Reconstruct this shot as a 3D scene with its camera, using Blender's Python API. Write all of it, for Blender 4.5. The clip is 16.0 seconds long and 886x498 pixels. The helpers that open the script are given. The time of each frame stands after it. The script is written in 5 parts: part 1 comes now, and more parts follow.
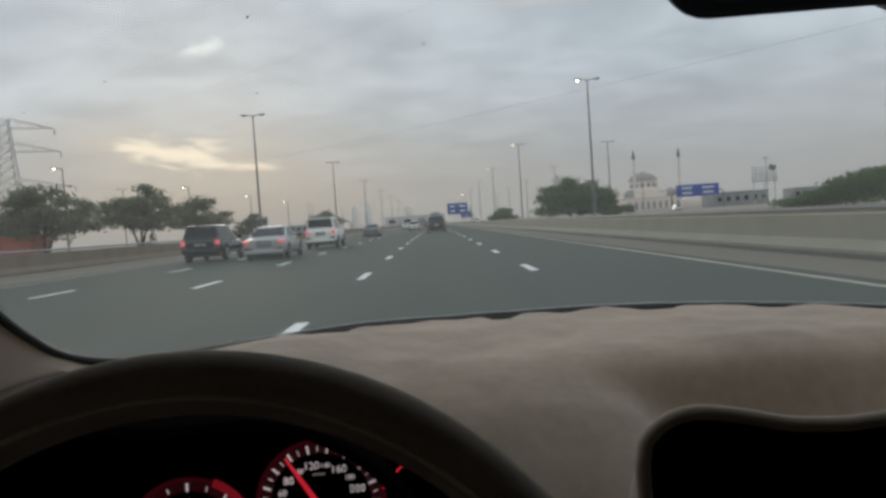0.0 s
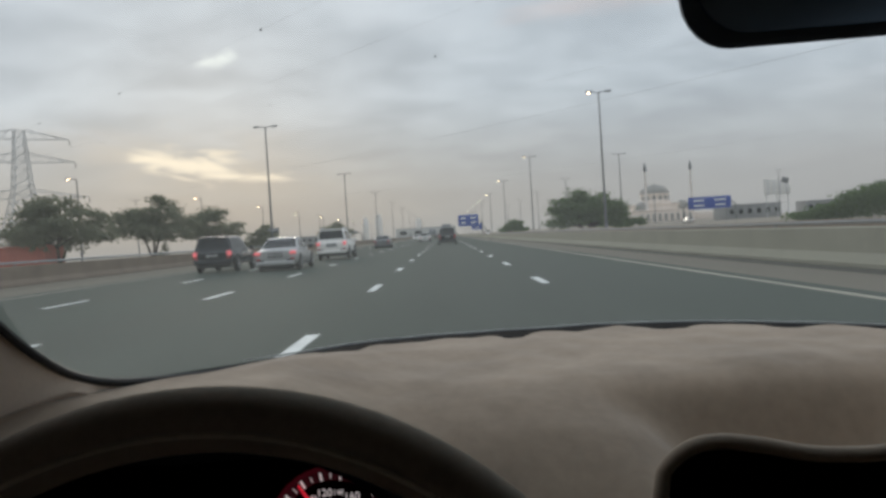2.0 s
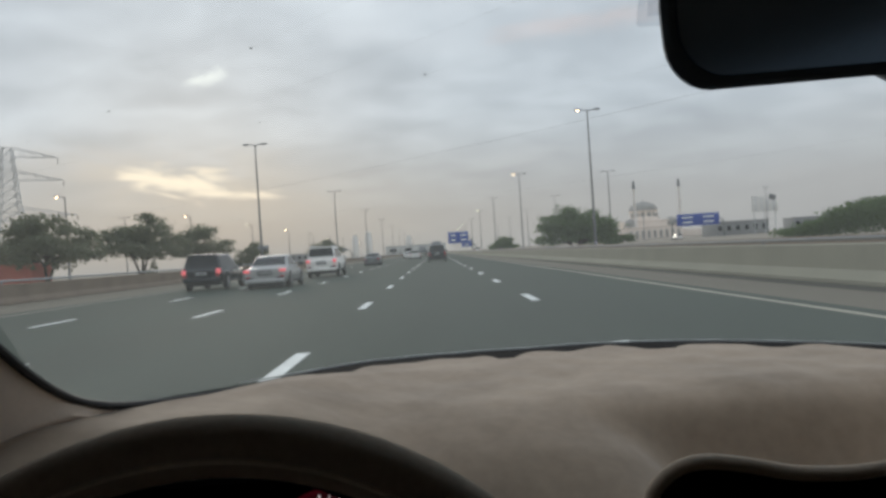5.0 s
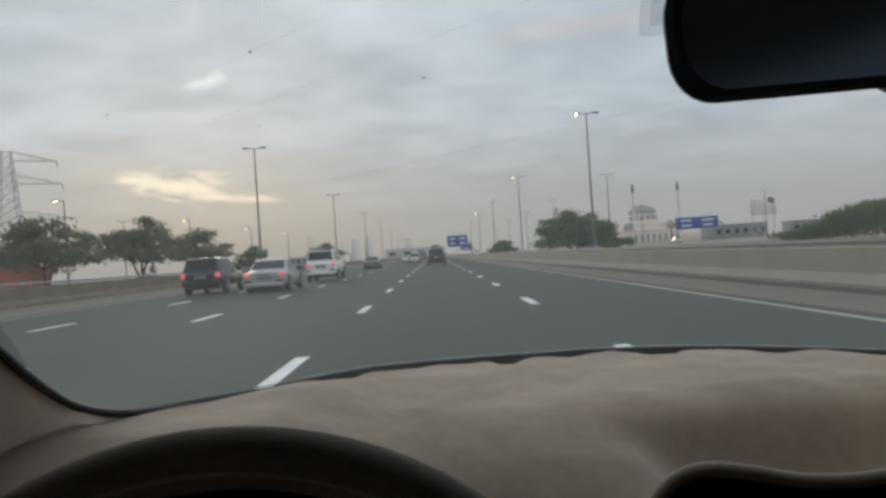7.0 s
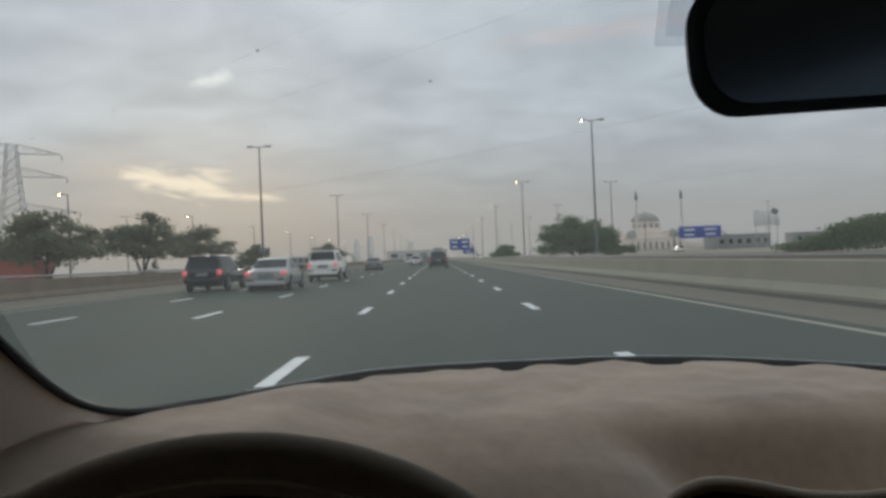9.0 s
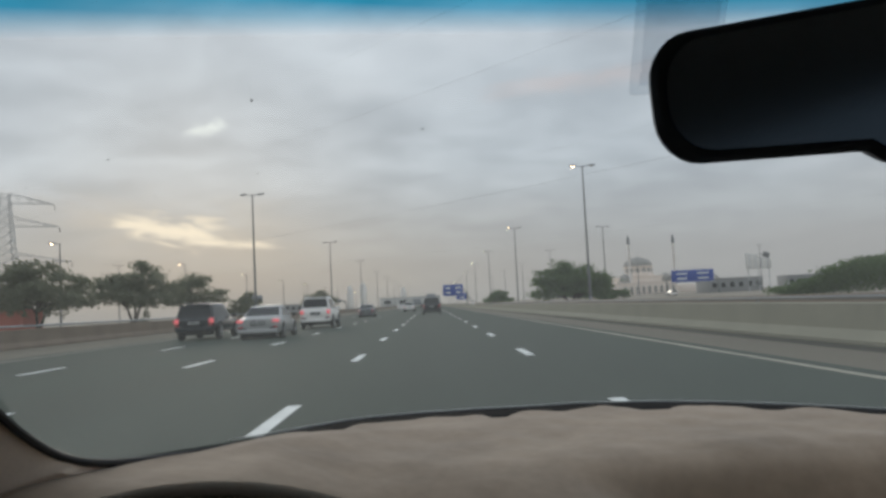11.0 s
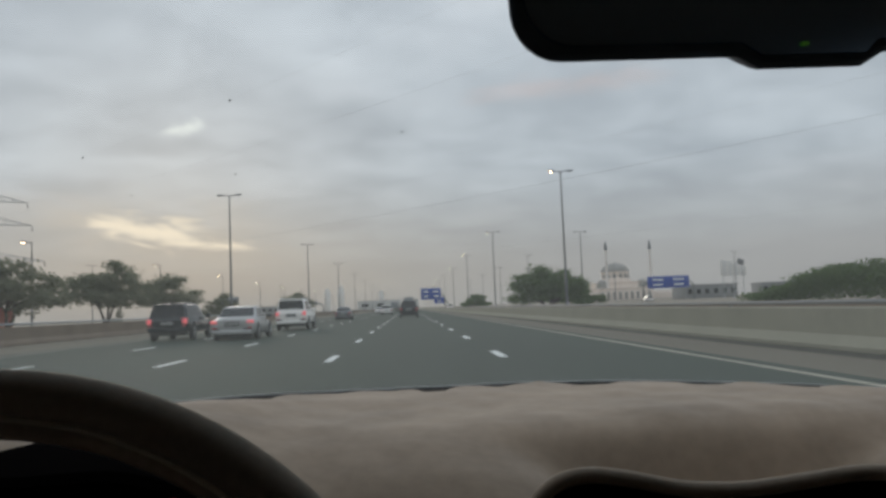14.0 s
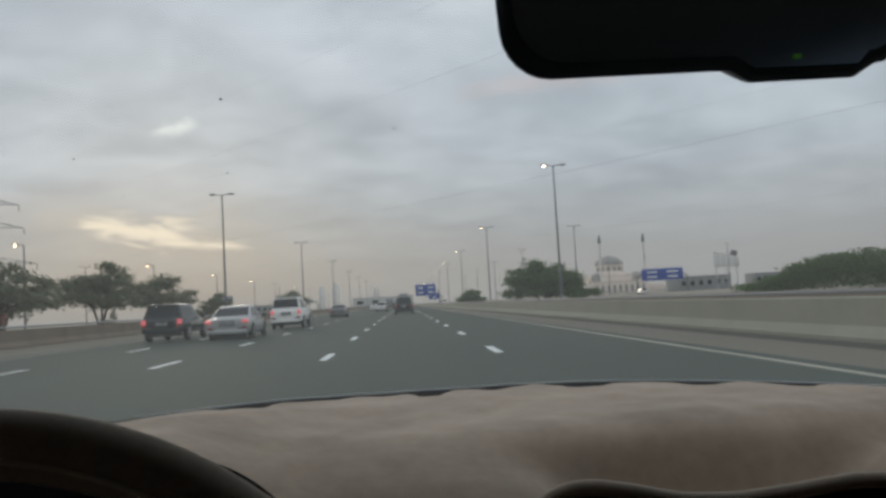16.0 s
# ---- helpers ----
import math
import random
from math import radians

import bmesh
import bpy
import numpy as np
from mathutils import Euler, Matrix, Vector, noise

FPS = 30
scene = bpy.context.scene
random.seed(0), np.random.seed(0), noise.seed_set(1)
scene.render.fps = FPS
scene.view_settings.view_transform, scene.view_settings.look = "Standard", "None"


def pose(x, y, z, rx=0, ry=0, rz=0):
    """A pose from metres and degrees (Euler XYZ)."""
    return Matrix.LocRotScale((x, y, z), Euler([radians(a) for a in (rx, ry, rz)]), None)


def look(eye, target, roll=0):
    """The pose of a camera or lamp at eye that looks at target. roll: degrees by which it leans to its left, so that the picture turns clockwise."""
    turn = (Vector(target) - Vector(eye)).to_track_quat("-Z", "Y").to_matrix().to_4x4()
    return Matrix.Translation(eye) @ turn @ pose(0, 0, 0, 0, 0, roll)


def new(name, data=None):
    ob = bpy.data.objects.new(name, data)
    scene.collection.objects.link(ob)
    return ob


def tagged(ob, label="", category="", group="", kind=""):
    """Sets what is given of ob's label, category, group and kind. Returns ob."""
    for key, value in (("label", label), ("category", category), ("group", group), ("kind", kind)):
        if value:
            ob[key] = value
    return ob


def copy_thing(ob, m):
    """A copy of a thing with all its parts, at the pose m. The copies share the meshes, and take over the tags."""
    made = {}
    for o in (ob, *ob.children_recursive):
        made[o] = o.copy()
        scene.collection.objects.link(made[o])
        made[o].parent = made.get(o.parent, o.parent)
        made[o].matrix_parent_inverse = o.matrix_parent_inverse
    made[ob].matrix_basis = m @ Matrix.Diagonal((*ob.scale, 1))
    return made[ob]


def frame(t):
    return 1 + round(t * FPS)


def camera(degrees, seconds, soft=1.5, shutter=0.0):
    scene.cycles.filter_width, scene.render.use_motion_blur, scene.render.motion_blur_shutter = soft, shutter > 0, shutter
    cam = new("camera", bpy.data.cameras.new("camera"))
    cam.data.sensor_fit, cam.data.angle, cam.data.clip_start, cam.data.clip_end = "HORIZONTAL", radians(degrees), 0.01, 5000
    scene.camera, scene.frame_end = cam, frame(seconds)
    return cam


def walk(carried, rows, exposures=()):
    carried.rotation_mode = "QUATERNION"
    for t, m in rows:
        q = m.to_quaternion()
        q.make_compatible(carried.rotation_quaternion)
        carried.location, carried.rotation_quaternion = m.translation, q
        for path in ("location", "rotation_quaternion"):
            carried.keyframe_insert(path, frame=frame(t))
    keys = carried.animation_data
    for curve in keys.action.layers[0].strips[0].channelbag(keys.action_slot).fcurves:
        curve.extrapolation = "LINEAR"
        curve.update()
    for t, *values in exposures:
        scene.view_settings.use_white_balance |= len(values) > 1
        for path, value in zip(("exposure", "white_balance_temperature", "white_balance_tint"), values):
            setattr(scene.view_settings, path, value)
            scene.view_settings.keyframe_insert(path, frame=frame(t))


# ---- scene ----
cam = camera(61.0, 16.0, soft=3.2)

# seconds, place in the car (x right, y ahead, z above the road), yaw, pitch, roll in degrees
WALK = [
    (0, -0.005, 0.008, 1.1002, -0.46, -2.03, -3.87),
    (0.5, 0.003, 0.015, 1.1041, -0.08, -1.21, -3.52),
    (1, -0.014, 0.004, 1.1058, 0.42, -1.19, -3.57),
    (1.5, -0.020, 0.003, 1.1132, 0.05, -0.75, -3.41),
    (2, -0.008, 0.013, 1.1107, 0.30, -1.09, -3.65),
    (2.5, -0.017, 0.000, 1.1131, 0.45, -0.42, -3.96),
    (3, -0.023, 0.003, 1.1041, 0.32, -1.07, -4.03),
    (3.5, -0.009, -0.003, 1.1123, -0.89, -0.62, -3.65),
    (4, -0.009, -0.003, 1.1135, -0.76, -0.36, -3.52),
    (6.5, -0.017, -0.011, 1.1274, -0.19, 0.81, -4.25),
    (7, -0.016, -0.010, 1.1239, -0.63, 0.42, -3.82),
    (7.5, -0.018, -0.011, 1.1289, -0.31, 0.69, -3.70),
    (8, -0.019, -0.011, 1.1249, 0.13, 0.49, -3.20),
    (8.5, -0.035, -0.006, 1.1174, 1.10, 0.36, -2.83),
    (9, -0.023, -0.007, 1.1271, -0.48, 0.66, -2.41),
    (11.5, -0.011, -0.012, 1.1259, -1.17, 4.43, -2.93),
    (12, -0.011, -0.010, 1.0932, -1.21, 2.68, -2.58),
    (12.5, 0.040, 0.034, 1.0781, -4.00, 4.61, -2.47),
    (13, 0.053, 0.025, 1.0830, -3.38, 5.33, -2.51),
    (13.5, 0.053, 0.019, 1.0753, -3.00, 4.97, -2.50),
    (14, 0.060, 0.016, 1.0696, -2.81, 4.35, -2.38),
    (14.5, 0.058, 0.024, 1.0773, -1.91, 4.24, -2.83),
    (15, 0.049, 0.018, 1.0795, -0.82, 3.93, -3.07),
    (15.5, 0.051, 0.017, 1.0813, -1.84, 4.27, -3.16),
    (16, 0.062, 0.020, 1.0836, -3.25, 4.01, -3.32)]


def held(x, y, z, yaw, pitch, roll):
    a, b = radians(yaw), radians(pitch)
    ahead = Vector((-math.sin(a) * math.cos(b), math.cos(a) * math.cos(b), math.sin(b)))
    return look((x, y, z), Vector((x, y, z)) + ahead, roll)


walk(cam, [(row[0], held(*row[1:])) for row in WALK], exposures=[(0, 0.0), (0.5, 0.18), (1.0, 0.08), (2.5, 0.10), (4, 0.12), (6.5, 0.20), (7.2, -0.01), (9, -0.06), (12.5, 0.02), (13.2, -0.08), (16, -0.10)])

# ---- world: an overcast evening sky with a bright rift of cloud low ahead ----
world = bpy.data.worlds.new("evening_sky")
scene.world = world
world.use_nodes = True
wt = world.node_tree
wt.nodes.clear()


def wn(kind, **sets):
    n = wt.nodes.new(kind)
    for key, value in sets.items():
        n.inputs[key].default_value = value
    return n


def wmath(op, a, b=None, c=None, clamp=False):
    n = wt.nodes.new("ShaderNodeMath")
    n.operation, n.use_clamp = op, clamp
    for i, v in enumerate((a, b, c)):
        if v is None:
            continue
        if isinstance(v, (int, float)):
            n.inputs[i].default_value = v
        else:
            wt.links.new(v, n.inputs[i])
    return n.outputs[0]


def wmix(f, a, b, how="MIX"):
    n = wt.nodes.new("ShaderNodeMix")
    n.data_type, n.blend_type = "RGBA", how
    for i, v in ((0, f), (6, a), (7, b)):
        if isinstance(v, (int, float)):
            n.inputs[i].default_value = v
        elif isinstance(v, tuple):
            n.inputs[i].default_value = (*v, 1)
        else:
            wt.links.new(v, n.inputs[i])
    return n.outputs[2]


def wramp(v, lo, hi):
    n = wt.nodes.new("ShaderNodeMapRange")
    n.interpolation_type = "SMOOTHSTEP"
    wt.links.new(v, n.inputs[0])
    n.inputs[1].default_value, n.inputs[2].default_value = lo, hi
    return n.outputs[0]


def wnoise(vec, scale, detail, rough, dist=0.0):
    n = wn("ShaderNodeTexNoise", Scale=scale, Detail=detail, Roughness=rough, Distortion=dist)
    wt.links.new(vec, n.inputs["Vector"])
    return n.outputs["Fac"]


def wvec(x, y, z):
    n = wt.nodes.new("ShaderNodeCombineXYZ")
    for i, v in enumerate((x, y, z)):
        if isinstance(v, (int, float)):
            n.inputs[i].default_value = v
        else:
            wt.links.new(v, n.inputs[i])
    return n.outputs[0]


way = wt.nodes.new("ShaderNodeTexCoord").outputs["Generated"]
sep = wt.nodes.new("ShaderNodeSeparateXYZ")
wt.links.new(way, sep.inputs[0])
DX, DY, DZ = sep.outputs
up = wmath("MAXIMUM", DZ, 0.0)
# the cloud layer, laid out flat high above
lift = wmath("ADD", up, 0.20)
sheet = wvec(wmath("DIVIDE", DX, lift), wmath("MULTIPLY", wmath("DIVIDE", DY, lift), 1.15), 0.0)
big = wnoise(sheet, 0.9, 4.0, 0.5, 0.2)
small = wnoise(sheet, 3.2, 5.0, 0.55, 0.3)
cover = wmath("ADD", wmath("MULTIPLY", big, 0.54), wmath("MULTIPLY", small, 0.46))
CLOUD_DARK, CLOUD_LIGHT, HAZE_WARM, HAZE_COOL = (0.335, 0.380, 0.430), (0.562, 0.624, 0.680), (0.362, 0.351, 0.332), (0.369, 0.369, 0.368)
cloud = wmix(wramp(cover, 0.29, 0.74), CLOUD_DARK, CLOUD_LIGHT)
# warm pale fringes here and there
cloud = wmix(wmath("MULTIPLY", wramp(wnoise(sheet, 0.8, 3.0, 0.5), 0.52, 0.78), 0.22), cloud, (0.56, 0.51, 0.51))
# overcast skies are brighter overhead
cloud = wmix(1.0, cloud, wvec(*[wmath("MULTIPLY_ADD", up, k, 0.93) for k in (0.95, 0.95, 0.98)]), "MULTIPLY")
# dusty haze along the horizon
haze = wmath("SUBTRACT", 1.0, wramp(up, 0.015, 0.200))
cloud = wmix(wmath("MULTIPLY", haze, 0.93), cloud, wmix(wramp(DX, -0.15, 0.40), HAZE_WARM, HAZE_COOL))
# the rift: tangents of bearing and height
ahead_y = wmath("MAXIMUM", DY, 0.05)
tu, tv = wmath("DIVIDE", DX, ahead_y), wmath("DIVIDE", DZ, ahead_y)


def rift(u0, v0, a, b, slope, scale, lo, hi, stretch=3.2):
    u = wmath("SUBTRACT", tu, u0)
    v = wmath("MULTIPLY_ADD", u, -slope, wmath("SUBTRACT", tv, v0))
    far = wmath("SQRT", wmath("ADD", wmath("POWER", wmath("ABSOLUTE", wmath("DIVIDE", u, a)), 2.0), wmath("POWER", wmath("ABSOLUTE", wmath("DIVIDE", v, b)), 2.0)))
    grain = wnoise(wvec(wmath("MULTIPLY", u, scale), wmath("MULTIPLY", v, scale * stretch), 1.7), 1.0, 5.0, 0.6, 0.4)
    n = wmath("ADD", wmath("SUBTRACT", 1.0, far), wmath("MULTIPLY_ADD", grain, 2.9, -1.45))
    return wmath("MULTIPLY", wramp(n, lo, hi), wramp(DY, 0.3, 0.5))


cloud = wmix(wmath("MULTIPLY", rift(-0.315, 0.112, 0.32, 0.050, -0.20, 7.0, -0.1, 1.3), 0.55), cloud, (0.50, 0.47, 0.425))
cloud = wmix(wmath("MULTIPLY", rift(-0.335, 0.1155, 0.120, 0.0235, -0.18, 14.0, 0.10, 0.85, 4.0), 1.0), cloud, (0.86, 0.79, 0.665))
cloud = wmix(wmath("MULTIPLY", rift(-0.250, 0.0930, 0.110, 0.0120, -0.09, 15.0, 0.10, 1.10, 4.5), 0.9), cloud, (0.86, 0.79, 0.665))
cloud = wmix(wmath("MULTIPLY", rift(-0.284, 0.252, 0.036, 0.019, 0.20, 26.0, 0.05, 0.95, 1.7), 0.90), cloud, (0.80, 0.87, 0.88))
cloud = wmix(wmath("MULTIPLY", rift(0.26, 0.30, 0.22, 0.030, 0.1, 6.0, 0.1, 1.1), 0.42), cloud, (0.66, 0.56, 0.55))

SUN_UP, SUN_SIDE = 9.0, -17.0
sky = wt.nodes.new("ShaderNodeTexSky")
sky.sky_type, sky.sun_disc = "NISHITA", False
sky.sun_elevation, sky.sun_rotation = radians(SUN_UP), radians(SUN_SIDE)
sky.dust_density = 4.0
clear = wt.nodes.new("ShaderNodeBackground")
clear.inputs["Strength"].default_value = 0.05
wt.links.new(sky.outputs[0], clear.inputs["Color"])
shell = wt.nodes.new("ShaderNodeBackground")
shell.inputs["Strength"].default_value = 1.0
wt.links.new(cloud, shell.inputs["Color"])
both = wt.nodes.new("ShaderNodeMixShader")
both.inputs[0].default_value = 0.96
wt.links.new(clear.outputs[0], both.inputs[1])
wt.links.new(shell.outputs[0], both.inputs[2])
wout = wt.nodes.new("ShaderNodeOutputWorld")
wt.links.new(both.outputs[0], wout.inputs["Surface"])

sun = new("sun", bpy.data.lights.new("sun", "SUN"))
sun.data.energy, sun.data.angle, sun.data.color = 0.5, radians(14), (1.0, 0.9, 0.76)
a, b = radians(SUN_SIDE), radians(SUN_UP)
sun.matrix_world = look((0, 0, 60), Vector((0, 0, 60)) - Vector((math.sin(a) * math.cos(b), math.cos(a) * math.cos(b), math.sin(b))))


# ---- materials ----
def mat(name, color, rough=0.6, metal=0.0, vary=0.12, scale=3.0, fine=40.0, bump=0.0, spec=0.5, each=0.0, tint=None, stretch=(1, 1, 1), sheen=0.0):
    """A procedural surface: two scales of variation in colour, roughness and relief, in metres of the object."""
    m = bpy.data.materials.new(name)
    m.use_nodes = True
    nt = m.node_tree
    p = nt.nodes["Principled BSDF"]
    p.inputs["Metallic"].default_value = metal
    p.inputs["Specular IOR Level"].default_value = spec
    if sheen:
        p.inputs["Sheen Weight"].default_value, p.inputs["Sheen Roughness"].default_value = sheen, 0.5
    tc, mp = nt.nodes.new("ShaderNodeTexCoord"), nt.nodes.new("ShaderNodeMapping")
    mp.inputs["Scale"].default_value = stretch
    nt.links.new(tc.outputs["Object"], mp.inputs[0])
    n1, n2 = nt.nodes.new("ShaderNodeTexNoise"), nt.nodes.new("ShaderNodeTexNoise")
    for n, s, dt in ((n1, scale, 4.0), (n2, fine, 3.0)):
        n.inputs["Scale"].default_value, n.inputs["Detail"].default_value = s, dt
        nt.links.new(mp.outputs[0], n.inputs["Vector"])
    both_n = nt.nodes.new("ShaderNodeMath")
    both_n.operation = "MULTIPLY_ADD"
    nt.links.new(n2.outputs["Fac"], both_n.inputs[0])
    both_n.inputs[1].default_value = 0.5
    nt.links.new(n1.outputs["Fac"], both_n.inputs[2])
    value = both_n.outputs[0]
    if each:
        info, add = nt.nodes.new("ShaderNodeObjectInfo"), nt.nodes.new("ShaderNodeMath")
        add.operation = "MULTIPLY_ADD"
        nt.links.new(info.outputs["Random"], add.inputs[0])
        add.inputs[1].default_value = each
        nt.links.new(value, add.inputs[2])
        value = add.outputs[0]
    rng = nt.nodes.new("ShaderNodeMapRange")
    rng.inputs[1].default_value, rng.inputs[2].default_value = 0.45, 1.05 + each
    nt.links.new(value, rng.inputs[0])
    mx = nt.nodes.new("ShaderNodeMix")
    mx.data_type = "RGBA"
    lo = [max(0.0, c * (1 - vary)) for c in color]
    hi = tint or [min(1.0, c * (1 + vary)) for c in color]
    mx.inputs[6].default_value, mx.inputs[7].default_value = (*lo, 1), (*hi, 1)
    nt.links.new(rng.outputs[0], mx.inputs[0])
    nt.links.new(mx.outputs[2], p.inputs["Base Color"])
    rr = nt.nodes.new("ShaderNodeMapRange")
    rr.inputs[3].default_value, rr.inputs[4].default_value = max(0.02, rough - 0.08), min(1.0, rough + 0.08)
    nt.links.new(n1.outputs["Fac"], rr.inputs[0])
    nt.links.new(rr.outputs[0], p.inputs["Roughness"])
    if bump:
        bp = nt.nodes.new("ShaderNodeBump")
        bp.inputs["Strength"].default_value, bp.inputs["Distance"].default_value = 0.6, bump
        nt.links.new(n2.outputs["Fac"], bp.inputs["Height"])
        nt.links.new(bp.outputs[0], p.inputs["Normal"])
    return m


def glow(name, color, strength):
    m = mat(name, color, 0.4, vary=0.05)
    p = m.node_tree.nodes["Principled BSDF"]
    p.inputs["Emission Color"].default_value, p.inputs["Emission Strength"].default_value = (*color, 1), strength
    return m


def clear_pane(name, colour, gloss, dust_veil=0.0):
    """A thin pane: what lies behind shows through in the given colour, with a faint gloss and a dusty film that stands
    in for haze.
    """
    m = bpy.data.materials.new(name)
    m.use_nodes = True
    nt = m.node_tree
    nt.nodes.clear()
    t, g, f, x, o = [nt.nodes.new(k) for k in ("ShaderNodeBsdfTransparent", "ShaderNodeBsdfGlossy", "ShaderNodeFresnel", "ShaderNodeMixShader", "ShaderNodeOutputMaterial")]
    t.inputs[0].default_value = (*colour, 1)
    g.inputs["Roughness"].default_value = 0.03
    f.inputs[0].default_value = gloss
    for u, v in ((f.outputs[0], x.inputs[0]), (t.outputs[0], x.inputs[1]), (g.outputs[0], x.inputs[2]), (x.outputs[0], o.inputs[0])):
        nt.links.new(u, v)
    if dust_veil:
        film, lit_film, spread = nt.nodes.new("ShaderNodeMixShader"), nt.nodes.new("ShaderNodeBsdfTranslucent"), nt.nodes.new("ShaderNodeTexNoise")
        lit_film.inputs[0].default_value = (0.80, 0.80, 0.74, 1)
        spread.inputs["Scale"].default_value, spread.inputs["Detail"].default_value = 2.2, 4.0
        amount = nt.nodes.new("ShaderNodeMapRange")
        amount.inputs[1].default_value, amount.inputs[2].default_value = 0.3, 0.7
        amount.inputs[3].default_value, amount.inputs[4].default_value = dust_veil * 0.8, dust_veil * 1.2
        nt.links.new(spread.outputs["Fac"], amount.inputs[0])
        nt.links.new(amount.outputs[0], film.inputs[0])
        nt.links.new(x.outputs[0], film.inputs[1])
        nt.links.new(lit_film.outputs[0], film.inputs[2])
        nt.links.new(film.outputs[0], o.inputs[0])
    return m


M_ASPHALT = mat("asphalt", (0.043, 0.055, 0.0435), 0.88, vary=0.24, scale=0.33, fine=9.0, bump=0.004, spec=0.16, stretch=(1, 0.045, 1))
M_SHOULDER = mat("dusty_asphalt", (0.142, 0.124, 0.094), 0.92, vary=0.18, scale=0.22, fine=9.0, bump=0.004, spec=0.2, stretch=(1, 0.2, 1))
M_GUTTER_SHADE = mat("shaded_gutter_dirt", (0.062, 0.058, 0.046), 0.95, vary=0.35, scale=0.8, fine=8.0, bump=0.004, spec=0.1, stretch=(1, 0.12, 1))
M_SAND = mat("sandy_ground", (0.27, 0.235, 0.19), 0.95, vary=0.22, scale=0.05, fine=1.6, bump=0.03, spec=0.1)
M_PAINT = mat("road_paint", (0.66, 0.67, 0.64), 0.7, vary=0.16, scale=2.0, fine=14.0, bump=0.001, spec=0.3)
M_EDGE_PAINT = mat("dusty_road_paint", (0.35, 0.322, 0.25), 0.8, vary=0.22, scale=0.7, fine=9.0, spec=0.3, stretch=(1, 0.3, 1))
M_CONCRETE = mat("barrier_concrete", (0.262, 0.248, 0.190), 0.9, vary=0.14, scale=0.5, fine=7.0, bump=0.003, each=0.03, spec=0.2)
M_BROWN_WALL = mat("brown_barrier_concrete", (0.205, 0.160, 0.122), 0.9, vary=0.18, scale=0.5, fine=7.0, bump=0.003, each=0.03, spec=0.2)
M_STEEL = mat("galvanised_steel", (0.33, 0.34, 0.35), 0.5, metal=0.6, vary=0.15, scale=2.0, fine=30.0)
M_POLE = mat("weathered_pole_steel", (0.15, 0.155, 0.155), 0.6, metal=0.3, vary=0.15, scale=1.2, fine=20.0)
# Galvanised grey lightened to stand in for haze on the pylons and lines.
M_PYLON = mat("haze_pale_galvanised_steel", (0.48, 0.485, 0.48), 0.6, metal=0.2, vary=0.12, scale=1.0, fine=12.0)
M_LAMP_HEAD = mat("lamp_head_grey", (0.16, 0.165, 0.17), 0.5, vary=0.1, scale=3.0)
M_LAMP_LIT = glow("lit_lamp_glass", (1.0, 0.68, 0.40), 15.0)
M_LAMP_OFF = mat("lamp_glass_unlit", (0.4, 0.42, 0.43), 0.25, vary=0.06)
M_SIGN = mat("blue_sign_sheet", (0.035, 0.075, 0.33), 0.45, vary=0.12, scale=0.8, fine=8.0)
M_SIGN_WHITE = mat("white_sign_lettering", (0.68, 0.70, 0.72), 0.5, vary=0.06)
M_SIGN_BACK = mat("sign_back_grey", (0.26, 0.265, 0.27), 0.6, vary=0.1, scale=1.0)
M_LEAF = mat("dusty_green_leaves", (0.088, 0.118, 0.064), 0.8, vary=0.35, scale=0.9, fine=9.0, spec=0.15, tint=(0.150, 0.180, 0.105))
# Olive leaf tone is lifted to imitate haze over the trees.
M_LEAF_OLIVE = mat("haze_pale_olive_leaves", (0.108, 0.116, 0.082), 0.85, vary=0.35, scale=0.9, fine=9.0, spec=0.12, tint=(0.165, 0.170, 0.128))


def leafy(m, colour, share):
    """Lets part of the light through the leaves."""
    nt = m.node_tree
    p, o = nt.nodes["Principled BSDF"], nt.nodes["Material Output"]
    t, x = nt.nodes.new("ShaderNodeBsdfTranslucent"), nt.nodes.new("ShaderNodeMixShader")
    t.inputs[0].default_value = (*colour, 1)
    x.inputs[0].default_value = share
    nt.links.new(p.outputs[0], x.inputs[1])
    nt.links.new(t.outputs[0], x.inputs[2])
    nt.links.new(x.outputs[0], o.inputs[0])


leafy(M_LEAF, (0.14, 0.21, 0.08), 0.45)
leafy(M_LEAF_OLIVE, (0.27, 0.28, 0.19), 0.55)
M_BARK = mat("grey_brown_bark", (0.085, 0.070, 0.056), 0.9, vary=0.25, scale=3.0, fine=18.0, bump=0.01)
M_STONE = mat("pale_mosque_stone", (0.78, 0.68, 0.60), 0.85, vary=0.10, scale=0.08, fine=1.0)
# Minaret stone is paled so that the shafts fade as if in haze.
M_MINARET = mat("haze_pale_minaret_stone", (0.80, 0.74, 0.69), 0.9, vary=0.08, scale=0.1, fine=1.0, spec=0.1)
M_DOME = mat("grey_dome_lead", (0.34, 0.325, 0.30), 0.9, vary=0.12, scale=0.15, fine=1.5, spec=0.05)
# Tower walls are paled towards the horizon sky, so haze is in the colour.
M_HAZY_WALL = mat("haze_pale_tower_cladding", (0.78, 0.75, 0.70), 0.9, vary=0.06, scale=0.02, fine=0.2, spec=0.1)
M_RED_SHEET = mat("faded_red_sheeting", (0.50, 0.17, 0.125), 0.8, vary=0.14, scale=0.8, fine=8.0)
M_WHITE_WALL = mat("white_render", (0.55, 0.54, 0.51), 0.8, vary=0.10, scale=0.2, fine=3.0)
M_GREY_WALL = mat("grey_building_render", (0.27, 0.27, 0.265), 0.85, vary=0.12, scale=0.1, fine=2.0)
